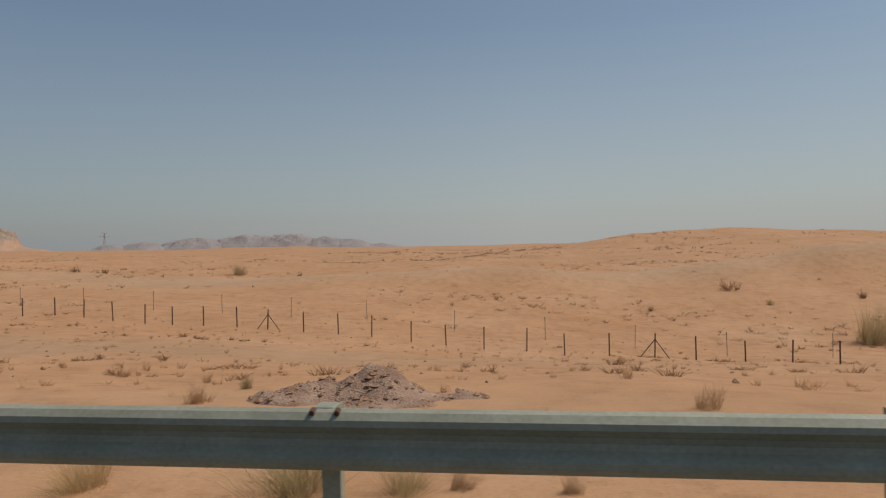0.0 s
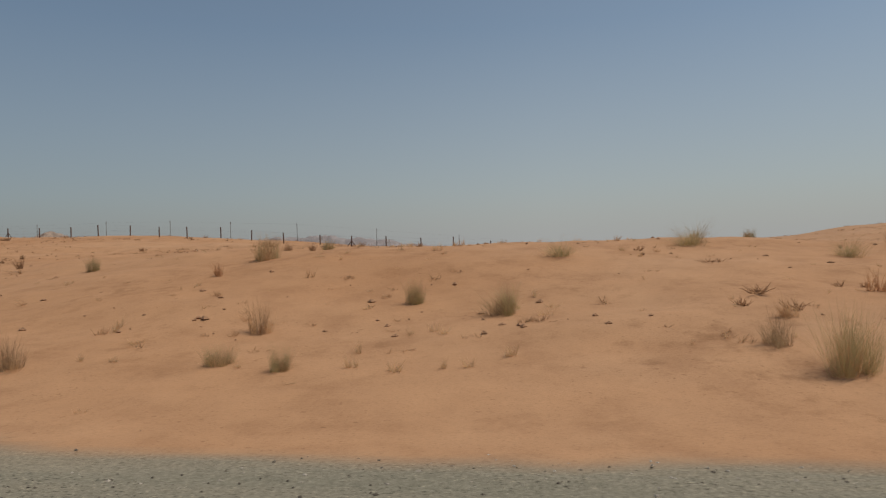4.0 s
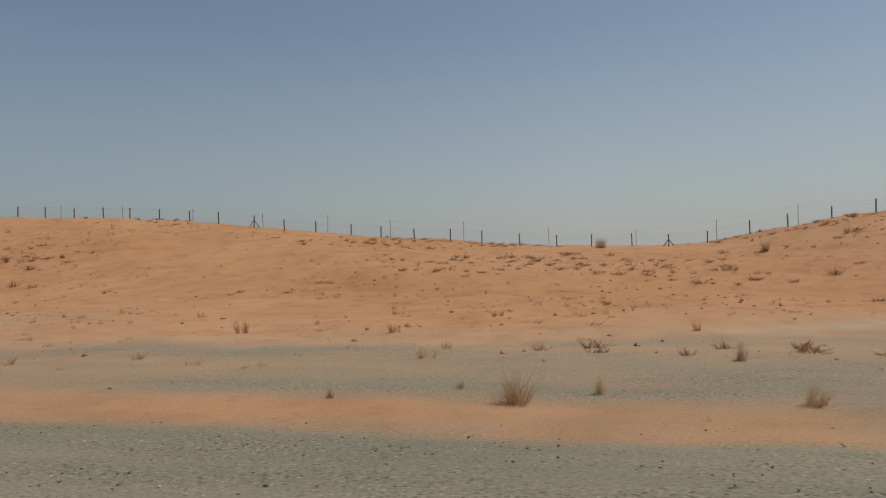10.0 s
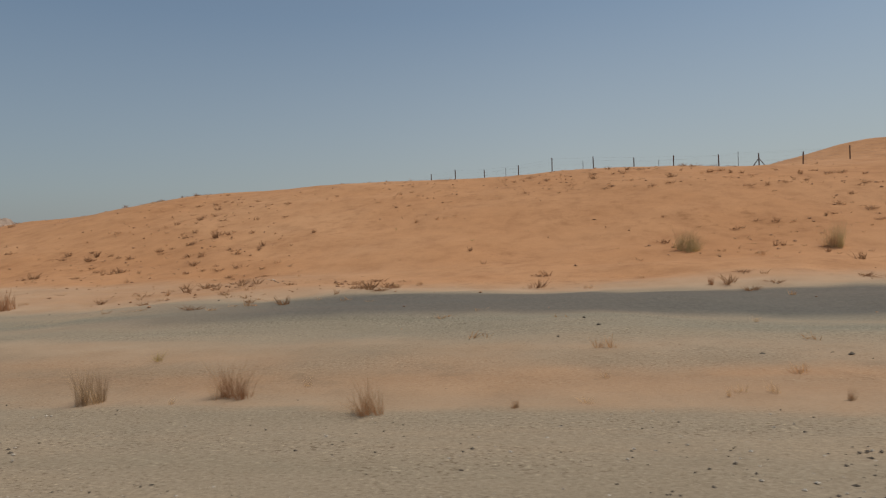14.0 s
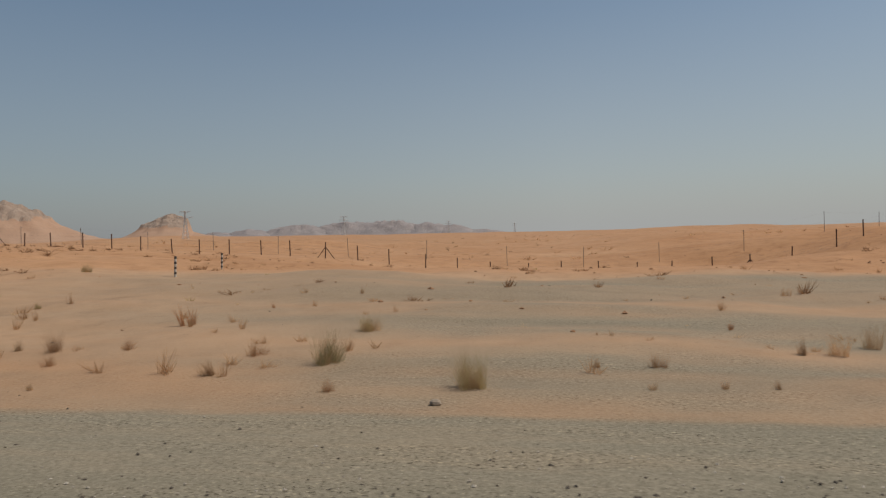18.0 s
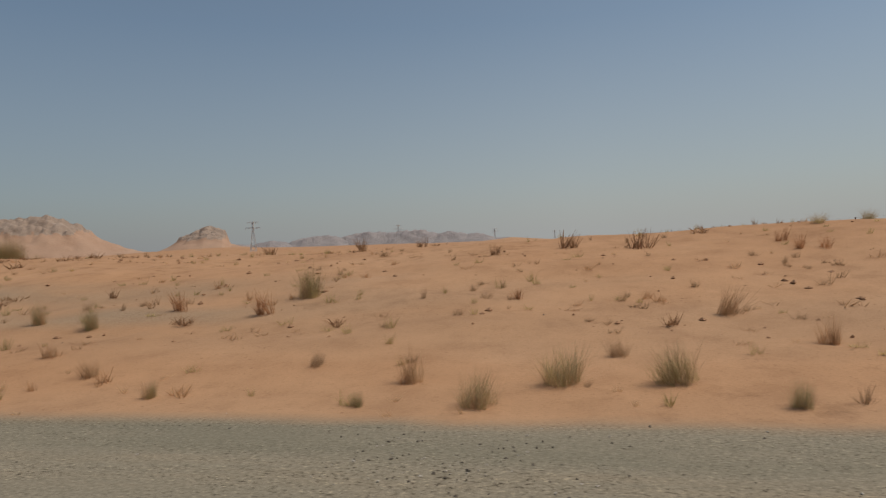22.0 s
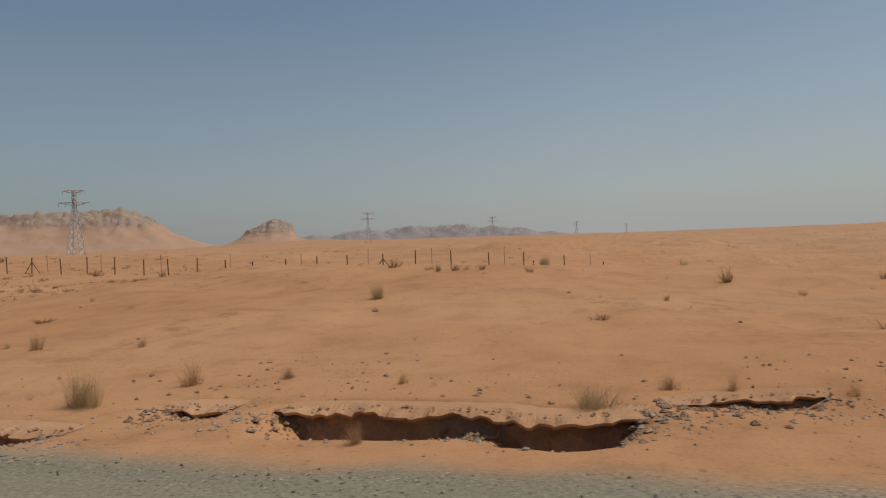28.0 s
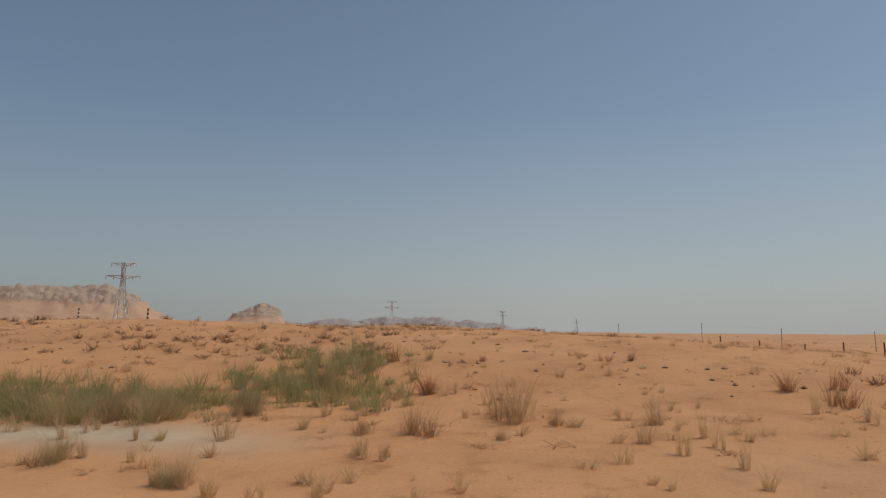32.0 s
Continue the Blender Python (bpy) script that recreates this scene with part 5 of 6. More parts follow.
DRY_TUFTS_K = ((-478.2, 7.7, 0.15), (-476.7, 7.2, 0.2), (-476.0, 7.9, 0.13), (-474.7, 8.2, 0.06), (-477.1, 11.3, 0.14), (-475.6, 10.3, 0.07), (-473.6, 8.4, 0.06), (-478.6, 13.3, 0.22), (-476.5, 13.9, 0.24), (-474.0, 12.5, 0.16), (-477.8, 14.5, 0.17), (-480.7, 16.9, 0.28), (-479.3, 11.1, 0.12), (-478.0, 12.2, 0.13), (-488.5, 20.8, 0.39), (-474.2, 11.2, 0.1), (-477.1, 9.8, 0.1), (-479.6, 10.0, 0.07), (-483.5, 13.3, 0.23), (-488.5, 19.4, 0.42), (-487.9, 19.1, 0.37))
DRY_TUFTS_L = ((-470.3, 10.6, 0.13), (-470.1, 10.7, 0.13), (-469.8, 11.5, 0.16), (-468.8, 11.7, 0.12), (-472.5, 7.5, 0.06), (-467.2, 10.5, 0.2), (-467.4, 11.3, 0.09), (-472.9, 16.3, 0.16), (-469.8, 16.9, 0.27), (-468.9, 16.7, 0.4), (-469.3, 18.2, 0.29), (-467.6, 16.5, 0.27), (-467.2, 16.8, 0.31), (-467.0, 16.8, 0.34), (-466.6, 17.1, 0.25), (-466.0, 15.2, 0.25), (-464.9, 16.4, 0.14), (-464.4, 17.8, 0.3), (-472.1, 22.0, 0.12), (-468.5, 21.6, 0.15), (-467.3, 21.7, 0.15), (-466.1, 20.9, 0.19))
DRY_TUFTS_O = ((-514.1, 18.4, 0.46), (-513.1, 18.0, 0.51), (-514.5, 8.7, 0.11), (-514.2, 7.8, 0.13), (-516.6, 10.0, 0.16), (-516.3, 9.9, 0.19), (-517.6, 10.0, 0.19), (-520.2, 9.0, 0.15), (-520.9, 8.8, 0.12), (-522.0, 8.7, 0.16), (-521.2, 7.7, 0.08), (-525.4, 10.0, 0.17), (-521.7, 7.6, 0.08), (-522.8, 12.1, 0.17), (-522.4, 13.3, 0.18), (-527.1, 16.1, 0.24))
DRY_TUFTS_P = ((-55.2, 12.7, 0.25), (-53.0, 8.4, 0.38), (-52.2, 8.1, 0.16), (-52.0, 8.1, 0.18), (-49.6, 10.3, 0.19), (-49.4, 9.8, 0.25), (-58.1, 10.6, 0.16), (-61.0, 13.0, 0.21), (-60.6, 17.6, 0.19), (-55.4, 12.3, 0.25), (-48.4, 8.9, 0.14), (-401.7, 8.4, 0.14), (-401.1, 13.5, 0.17), (-402.9, 9.5, 0.24), (-400.6, 11.2, 0.29), (-400.1, 11.2, 0.3), (-403.1, 8.3, 0.08), (-399.3, 12.1, 0.32), (-411.3, 10.4, 0.22), (-411.7, 9.1, 0.19), (-410.8, 7.7, 0.12), (-411.3, 16.3, 0.13))
DRY_TUFTS_Q = ((-724.0, 14.3, 0.55), (-722.2, 10.9, 0.27), (-724.4, 10.9, 0.28), (-725.5, 17.2, 0.44), (-719.6, 18.4, 0.29), (-716.2, 13.9, 0.55), (-715.9, 15.2, 0.4), (-723.3, 18.0, 0.23), (-730.1, 17.6, 0.2))
DRY_TUFTS_N = ((-574.9, 26.0, 0.18), (-573.6, 29.5, 0.12), (-568.2, 18.6, 0.1), (-567.5, 22.0, 0.11), (-564.0, 13.0, 0.11), (-563.2, 7.5, 0.08), (-562.9, 8.9, 0.08), (-560.6, 12.4, 0.16), (-566.7, 8.3, 0.09), (-565.4, 12.1, 0.08), (-568.8, 7.9, 0.08))
DRY_TUFTS_M = ((-653.7, 19.0, 0.14), (-656.2, 13.3, 0.14), (-652.7, 7.7, 0.2), (-653.4, 8.1, 0.15), (-653.8, 7.2, 0.08), (-654.9, 13.5, 0.22), (-655.6, 7.1, 0.1), (-655.1, 7.4, 0.11), (-656.4, 7.3, 0.07), (-653.3, 11.1, 0.16), (-652.2, 29.2, 0.16), (-656.5, 11.0, 0.14), (-656.2, 11.0, 0.14), (-658.6, 22.1, 0.33), (-659.0, 20.6, 0.27), (-650.9, 47.0, 0.51), (-660.1, 33.6, 0.37), (-659.2, 34.7, 0.32), (-650.9, 11.6, 0.6))
GREENS = GREEN_SHRUBS_A + GREEN_SHRUBS_B + GREEN_SHRUBS_C + GREEN_SHRUBS_D + GREEN_SHRUBS_E
OLIVES = OLIVE_CLUMPS_A + OLIVE_CLUMPS_B
DRIES = DRY_TUFTS_A + DRY_TUFTS_B + DRY_TUFTS_C + DRY_TUFTS_D + DRY_TUFTS_E + DRY_TUFTS_F + DRY_TUFTS_G + DRY_TUFTS_H + DRY_TUFTS_I + DRY_TUFTS_J + DRY_TUFTS_K + DRY_TUFTS_L + DRY_TUFTS_M + DRY_TUFTS_N + DRY_TUFTS_O + DRY_TUFTS_P + DRY_TUFTS_Q
FARS = FAR_TUFTS_A + FAR_TUFTS_B + FAR_TUFTS_C + FAR_TUFTS_D + FAR_TUFTS_E + FAR_TUFTS_F

SHRUBS, CLUMPS, TUFTS = [shrub(k) for k in range(5)], [clump(20 + k) for k in range(3)], [tuft(40 + k) for k in range(6)]


def copy_all(kinds, spots, wide):
    """Copies of the patterns over the spots; the patterns themselves take the first ones."""
    rng = np.random.default_rng(len(spots))
    for n, (x, y, h) in enumerate(spots):
        w = h * wide * rng.uniform(0.75, 1.4)
        m = pose(x, y, gz(x, y) - 0.02, rng.normal(0, 8), rng.normal(-4, 9), rng.uniform(0, 360)) @ Matrix.Diagonal((w, w * rng.uniform(0.65, 1.1), h * rng.uniform(1.2, 1.65), 1))
        if n < len(kinds):
            kinds[n].matrix_basis = m
        else:
            c = copy_thing(kinds[n % len(kinds)], Matrix())
            c.matrix_basis = m


copy_all(SHRUBS, GREENS, 0.95)
copy_all(CLUMPS, OLIVES, 1.15)
DRIES = sorted(DRIES, key=lambda p: p[1])
copy_all(TUFTS, DRIES[:285], 1.1)

# a leafy bush by the fence, and a low broad one on a dune
big = tagged(new("leafy_bush"), "tall leafy green bush beside the wire fence", "bush")
rng = np.random.default_rng(77)
link("branches", *blades(rng, 60, 0.15, 0.8, 0.2, 0.02, 0.6), BROWN, big)
n = 900
a, r, zz = rng.uniform(0, 6.283, n), np.sqrt(rng.uniform(0.05, 1, n)), rng.uniform(0.15, 1.0, n)
c = np.stack([0.62 * r * np.cos(a) * (0.5 + 0.6 * zz), 0.62 * r * np.sin(a) * (0.5 + 0.6 * zz), zz * (1 - 0.25 * r)], 1)
c += 0.06 * rng.normal(size=(n, 3))
u = rng.normal(size=(n, 3))
u /= np.linalg.norm(u, axis=1)[:, None]
w = np.cross(u, rng.normal(size=(n, 3)))
w /= np.linalg.norm(w, axis=1)[:, None]
leaf = np.stack([c - u * 0.035, c + w * 0.02, c + u * 0.035, c - w * 0.02], 1).reshape(-1, 3)
link("leaves", leaf, np.arange(4 * n).reshape(-1, 4), GREEN, big)
big.matrix_basis = pose(-571.8, 51.2, gz(-571.8, 51.2) - 0.05) @ Matrix.Diagonal((3.7, 3.2, 2.7, 1))
for dx, h in ((-0.9, 1.2), (-0.6, 1.5), (-0.45, 1.6), (-0.15, 1.7), (0.05, 1.75), (0.25, 1.6), (0.4, 1.5), (1.1, 1.5), (1.25, 1.5), (1.5, 1.6), (1.65, 1.7), (1.9, 1.5), (2.1, 1.4), (2.9, 0.8), (3.1, 0.7)):
    q = copy_thing(SHRUBS[2], Matrix())
    q.matrix_basis = pose(-525.0 + dx, 31.0 + 0.3 * dx, gz(-525.0 + dx, 31.0 + 0.3 * dx) - 0.03, 0, 0, 70 * dx) @ Matrix.Diagonal((h * 0.5, h * 0.5, h * 1.35, 1))


def field(name, label, category, spots, heights, widths, per, material, seed, width=0.03, spread=1.1, droop=0.3, girth=0.45):
    """Many small plants as one mesh."""
    rng = np.random.default_rng(seed)
    pats = [lobed(rng, per, 2 + k % 3, girth, spread, droop, width, 0.4, 0.3, per > 80) for k in range(12)]
    zs = ground(spots[:, 0], spots[:, 1])
    allv, allf, off = [], [], 0
    for k in range(len(spots)):
        v, f = pats[k % 12]
        t = rng.uniform(0, 6.283)
        c, s = math.cos(t), math.sin(t)
        q = np.stack([(v[:, 0] * c - v[:, 1] * s) * widths[k] + spots[k, 0], (v[:, 0] * s + v[:, 1] * c) * widths[k] + spots[k, 1], v[:, 2] * heights[k] + zs[k] - 0.01], 1)
        allv.append(q)
        allf.append(f + off)
        off += len(v)
    return tagged(link(name, np.concatenate(allv), np.concatenate(allf), material), label, category, kind="stuff")


def scatter(seed, n, x0, x1, y0, y1, keep, power=1.0):
    """Random spots, thinned by keep(x, y)."""
    rng = np.random.default_rng(seed)
    x, y = rng.uniform(x0, x1, n), y0 + (y1 - y0) * rng.uniform(0, 1, n) ** power
    ok = rng.uniform(0, 1, n) < keep(x, y)
    return np.stack([x[ok], y[ok]], 1), rng


def bare(x, y):
    g, s = zones(x, y)
    basin = step(-583, -578, x) * (1 - step(-566, -563.5, x)) * step(7.5, 9, y) * (1 - step(28, 34, y))
    return (1 - 0.93 * g) * (1 - 0.93 * basin)


def slope_scrub(x, y):
    hills = np.interp(x, [-720, -690, -664, -654, -622, -612, -480, -430, -390, -350, -320, -150, -110, -60, 0], [0.9, 1, 0.9, 0.06, 0.06, 0.5, 0.7, 0.5, 0.15, 0.15, 1, 1, 0.8, 0.4, 0.4])
    return bare(x, y) * hills * np.clip(0.5 + 1.3 * vnoise(x / 7, y / 4, 61), 0.03, 1)


spots, rng = scatter(5, 30000, -780, 50, 10.5, 58, slope_scrub)
field("brown_scrub", "low brown dried-up scrub dotted over the dune slopes", "scrub", spots, 0.07 + 0.16 * rng.uniform(0, 1, len(spots)) ** 2, rng.uniform(0.18, 0.42, len(spots)), 20, BROWN, 6, 0.07, 0.7, 0.35, 0.45)
spots, rng = scatter(57, 5200, -780, -648, 10.4, 42, lambda x, y: bare(x, y) * np.interp(x, [-665, -648], [1, 0.1]) * np.clip(0.5 + 0.9 * vnoise(x / 5, y / 3, 66), 0.08, 1), 1.3)
field("rusty_scrub", "rust-brown tufts of dead scrub dotted over the slope", "scrub", spots, 0.08 + 0.17 * rng.uniform(0, 1, len(spots)) ** 2, rng.uniform(0.2, 0.45, len(spots)), 24, BROWN, 58, 0.07, 0.7, 0.35, 0.45)
spots, rng = scatter(7, 6000, -780, 40, 7.2, 30, lambda x, y: bare(x, y) * np.clip(0.4 + 1.2 * vnoise(x / 5, y / 2.5, 62), 0.02, 1), 1.8)
field("straw_sprigs", "thin straw-coloured sprigs of grass on the sand", "grass", spots, rng.uniform(0.06, 0.2, len(spots)), rng.uniform(0.1, 0.22, len(spots)), 36, DRY, 8, 0.026, 0.7, 0.3, 0.35)
spots, rng = scatter(9, 2600, -780, 30, 7.4, 34, lambda x, y: bare(x, y) * np.interp(x, [-560, -545, -440, -425], [0.1, 0.8, 0.8, 0.1]) * np.clip(0.4 + 1.2 * vnoise(x / 6, y / 3, 63), 0.02, 1), 1.4)
field("olive_sprigs", "short olive grass on the dunes by the road", "grass", spots, rng.uniform(0.1, 0.3, len(spots)), rng.uniform(0.14, 0.3, len(spots)), 50, OLIVE, 10, 0.03, 0.6, 0.3, 0.35)
spots, rng = scatter(11, 9000, -1300, 420, 58, 420, lambda x, y: np.clip(0.35 + 1.3 * vnoise(x / 24, y / 16, 64), 0.02, 1) * 0.8, 1.5)
far_size = 0.4 + spots[:, 1] / 500
field("far_scrub", "scattered scrub on the far dunes", "scrub", spots, rng.uniform(0.2, 0.9, len(spots)) * far_size, rng.uniform(0.5, 1.6, len(spots)) * far_size, 12, FAR_BROWN, 12, 0.12, 1.3, 0.3)
THICKET = foliage("green_reeds", (0.29, 0.27, 0.115), (0.47, 0.42, 0.195), 0.6)
STRAW = foliage("pale_straw", (0.48, 0.37, 0.21), (0.66, 0.53, 0.33), 1.2)
spots, rng = scatter(19, 10000, -780, 45, 8.0, 44, lambda x, y: slope_scrub(x, y) * np.clip(0.25 + 1.2 * vnoise(x / 3.5, y / 2.5, 68), 0, 1), 1.4)
field("straw_tussocks", "soft straw-brown tussocks scattered over the sand", "grass", spots, rng.uniform(0.14, 0.36, len(spots)), rng.uniform(0.18, 0.42, len(spots)), 52, BROWN, 20, 0.035, 0.6, 0.25, 0.38)
spots, rng = scatter(33, 27000, -780, 45, 12, 54, lambda x, y: slope_scrub(x, y) * np.clip(0.2 + 1.3 * vnoise(x / 9, y / 6, 69), 0, 1))
field("rusty_bushes", "small rusty-brown dead bushes on the dune slopes", "bush", spots, rng.uniform(0.14, 0.36, len(spots)), rng.uniform(0.3, 0.75, len(spots)), 40, RUSTY, 34, 0.055, 0.6, 0.25, 0.42)
spots, rng = scatter(35, 15000, -150, 170, 54, 300, lambda x, y: np.clip(0.15 + 1.2 * vnoise(x / 16, y / 10, 70), 0, 1) * (1 - np.exp(-(((y - 91 - 0.18 * x) / 9) ** 2))), 1.3)
field("dune_scrub", "dark scrub in the hollows between pale dunes", "scrub", spots, rng.uniform(0.22, 0.7, len(spots)), rng.uniform(0.45, 1.2, len(spots)), 14, FAR_BROWN, 36, 0.09, 1.0, 0.3)
spots, rng = scatter(51, 3000, -90, 260, 165, 390, lambda x, y: np.clip(0.25 + 1.2 * vnoise(x / 22, y / 16, 73), 0, 1))
field("hill_scrub", "brown scrub dotted over the farther dunes", "scrub", spots, rng.uniform(0.4, 1.3, len(spots)), rng.uniform(0.8, 2.4, len(spots)), 14, FAR_BROWN, 52, 0.14, 1.0, 0.3)
spots, rng = scatter(53, 9000, -900, -330, 60, 340, lambda x, y: np.clip(-0.05 + 1.5 * vnoise(x / 34, y / 9, 74) + 0.3 * vnoise(x / 7, y / 4, 75), 0, 1), 1.3)
field("hollow_scrub", "bands of brown scrub in the hollows between far dunes", "scrub", spots, rng.uniform(0.2, 0.7, len(spots)), rng.uniform(0.5, 1.4, len(spots)), 12, BROWN, 54, 0.12, 0.9, 0.3)
WISPS = ((37, BROWN, "brown_wisps", "upright brown wisps of dead grass on the sandy slope", -572, -428, 7.8, 36, 2300, 0.36),
         (39, OLIVE, "olive_wisps", "upright olive wisps of grass on the sandy slope", -572, -428, 7.8, 36, 2300, 0.36),
         (41, DRY, "straw_wisps", "straw-coloured wisps of grass dotted over a dune", -742, -652, 10.6, 46, 1700, 0.36),
         (43, BROWN, "brown_wisps", "small brown wisps of grass dotted over a dune", -742, -652, 11.5, 48, 1700, 0.34),
         (45, BROWN, "brown_wisps", "small brown wisps of grass on pinkish sand", -434, -384, 8.6, 20, 260, 0.42),
         (47, BROWN, "brown_wisps", "small brown wisps of grass on orange sand", -62, 20, 9.5, 46, 1300, 0.34),
         (49, DRY, "straw_wisps", "straw-coloured wisps of grass on orange sand", -110, -52, 9.5, 40, 900, 0.36))
for seed, material, title, words, xa, xb, ya, yb, tries, tall in WISPS:
    spots, rng = scatter(seed, tries, xa, xb, ya, yb, lambda x, y: bare(x, y) * step(xa, xa + 14, x) * (1 - step(xb - 12, xb, x)) * np.clip(0.3 + 1.1 * vnoise(x / 4, y / 2.5, 70 + seed), 0.03, 1), 1.4)
    field(title, words, "grass", spots, rng.uniform(0.35, 1.0, len(spots)) * tall, rng.uniform(0.4, 0.9, len(spots)) * tall, 56, material, seed + 1, 0.032, 0.6, 0.3, 0.36)
P = np.array(DRIES[285:])
field("farther_tufts", "dry brown tufts of wiry grass farther from the road", "grass tuft", P[:, :2], P[:, 2] * 1.35, P[:, 2] * 1.1, 120, RUSTY, 48, 0.02, 0.5, 0.25, 0.4)
P = np.array(FARS)
field("far_tufts", "dry brown tufts of grass higher up the dunes", "grass tuft", P[:, :2], P[:, 2] * 1.0, P[:, 2] * 0.95, 80, RUSTY, 44, 0.04, 0.6, 0.3)
spots, rng = scatter(15, 420, -273.5, -261.5, 7.0, 9.3, lambda x, y: np.clip(0.45 + vnoise(x / 1.2, y, 66), 0.1, 1) * np.where(x > -266, 0.55 * (1 - step(7.3, 7.5, y)), step(7.5, 7.7, y)))
more, _ = scatter(55, 380, -281, -262, 9.0, 14.5, lambda x, y: np.clip(0.12 + 0.9 * vnoise(x / 1.8, y / 1.1, 77), 0, 1))
spots = np.concatenate([spots, more])
rng = np.random.default_rng(56)
field("dry_brush", "dense pale dry brush beside the barriers", "brush", spots, rng.uniform(0.12, 0.36, len(spots)), rng.uniform(0.25, 0.6, len(spots)), 80, STRAW, 16, 0.02, 0.8, 0.4)
spots, rng = scatter(17, 420, -735, -708, 7.0, 15, lambda x, y: np.clip(0.3 + vnoise(x / 2, y / 1.5, 67), 0.03, 1))
field("pale_grass", "tall pale wisps of grass on the sand", "grass", spots, rng.uniform(0.2, 0.75, len(spots)), rng.uniform(0.15, 0.35, len(spots)), 90, DRY, 18, 0.02, 0.6, 0.4)
# a green thicket in the hollow
spots, rng = scatter(13, 2800, -752, -722, 10.4, 18, lambda x, y: np.clip(step(10.4, 10.9, y) * (1 - step(12.8, 14.2, y)) * (1 - step(-729.5, -726.5, x)) + 0.8 * step(12, 13, y) * np.exp(-(((x + 726.9 - 0.1 * (y - 13)) / 1.5) ** 2)), 0, 1))
field("green_thicket", "dense green thicket of reeds in a hollow", "thicket", spots, rng.uniform(0.25, 0.8, len(spots)), rng.uniform(0.3, 0.6, len(spots)), 80, THICKET, 14, 0.022, 0.7, 0.3)


# ---- stones ----
def pebbles(name, label, spots, sizes, material, seed):
    """Loose stones as one mesh of eight-sided lumps."""
    rng = np.random.default_rng(seed)
    o = np.array([(1, 0, 0), (0, 0.8, 0), (-1, 0, 0), (0, -0.8, 0), (0.15, 0.1, 0.5), (0, 0, -0.5)], float)
    f = np.array([(0, 1, 4), (1, 2, 4), (2, 3, 4), (3, 0, 4), (1, 0, 5), (2, 1, 5), (3, 2, 5), (0, 3, 5)])
    n = len(spots)
    t = rng.uniform(0, 6.283, n)
    v = o[None] * rng.uniform(0.6, 1.3, (n, 6, 1)) * sizes[:, None, None]
    x = v[..., 0] * np.cos(t)[:, None] - v[..., 1] * np.sin(t)[:, None] + spots[:, :1]
    y = v[..., 0] * np.sin(t)[:, None] + v[..., 1] * np.cos(t)[:, None] + spots[:, 1:2]
    z = v[..., 2] + ground(spots[:, 0], spots[:, 1])[:, None] + 0.15 * sizes[:, None]
    return tagged(link(name, np.stack([x, y, z], -1).reshape(-1, 3), (np.arange(n)[:, None, None] * 6 + f).reshape(-1, 3), material, smooth=False), label, "stones", kind="stuff")


LIGHT_STONE = plain("light_stone", (0.30, 0.25, 0.195), (0.56, 0.49, 0.40), 9.0, 0.95)
DARK_STONE = plain("dark_stone", (0.07, 0.056, 0.043), (0.17, 0.135, 0.103), 9.0, 0.95)
spots, rng = scatter(21, 310000, -770, 34, 4.2, 7.6, lambda x, y: zones(x, y)[0] * np.clip(0.25 + 1.1 * vnoise(x / 3, y / 0.7, 71), 0.04, 1) * (1.15 - 0.8 * step(4.6, 7.0, y)))
sizes = 0.006 + 0.019 * rng.uniform(0, 1, len(spots)) ** 3
half = rng.uniform(0, 1, len(spots)) < 0.6
pebbles("dark_gravel", "small dark stones strewn over the road shoulder", spots[half], sizes[half], DARK_STONE, 22)
pebbles("pale_gravel", "small pale stones strewn over the road shoulder", spots[~half], sizes[~half], LIGHT_STONE, 23)
spots, rng = scatter(24, 16000, -720, 0, 6.6, 28, lambda x, y: np.clip(zones(x, y)[0] + 0.12, 0, 1) * np.clip(0.2 + 1.0 * vnoise(x / 6, y / 2, 72), 0.03, 1), 1.5)
pebbles("yard_stones", "stones and lumps scattered over the gravel flat", spots, 0.009 + 0.05 * rng.uniform(0, 1, len(spots)) ** 6, DARK_STONE, 25)
HUMMOCK = plain("tufted_hummock", (0.28, 0.15, 0.08), (0.42, 0.235, 0.13), 2.0, 0.95, relief=0.8, dist=0.03)
spots, rng = scatter(29, 60000, -780, 50, 11, 62, lambda x, y: slope_scrub(x, y) * 0.9)
pebbles("sand_hummocks", "small brown hummocks and clods dotted over the dunes", spots, 0.025 + 0.085 * rng.uniform(0, 1, len(spots)) ** 2, HUMMOCK, 30)


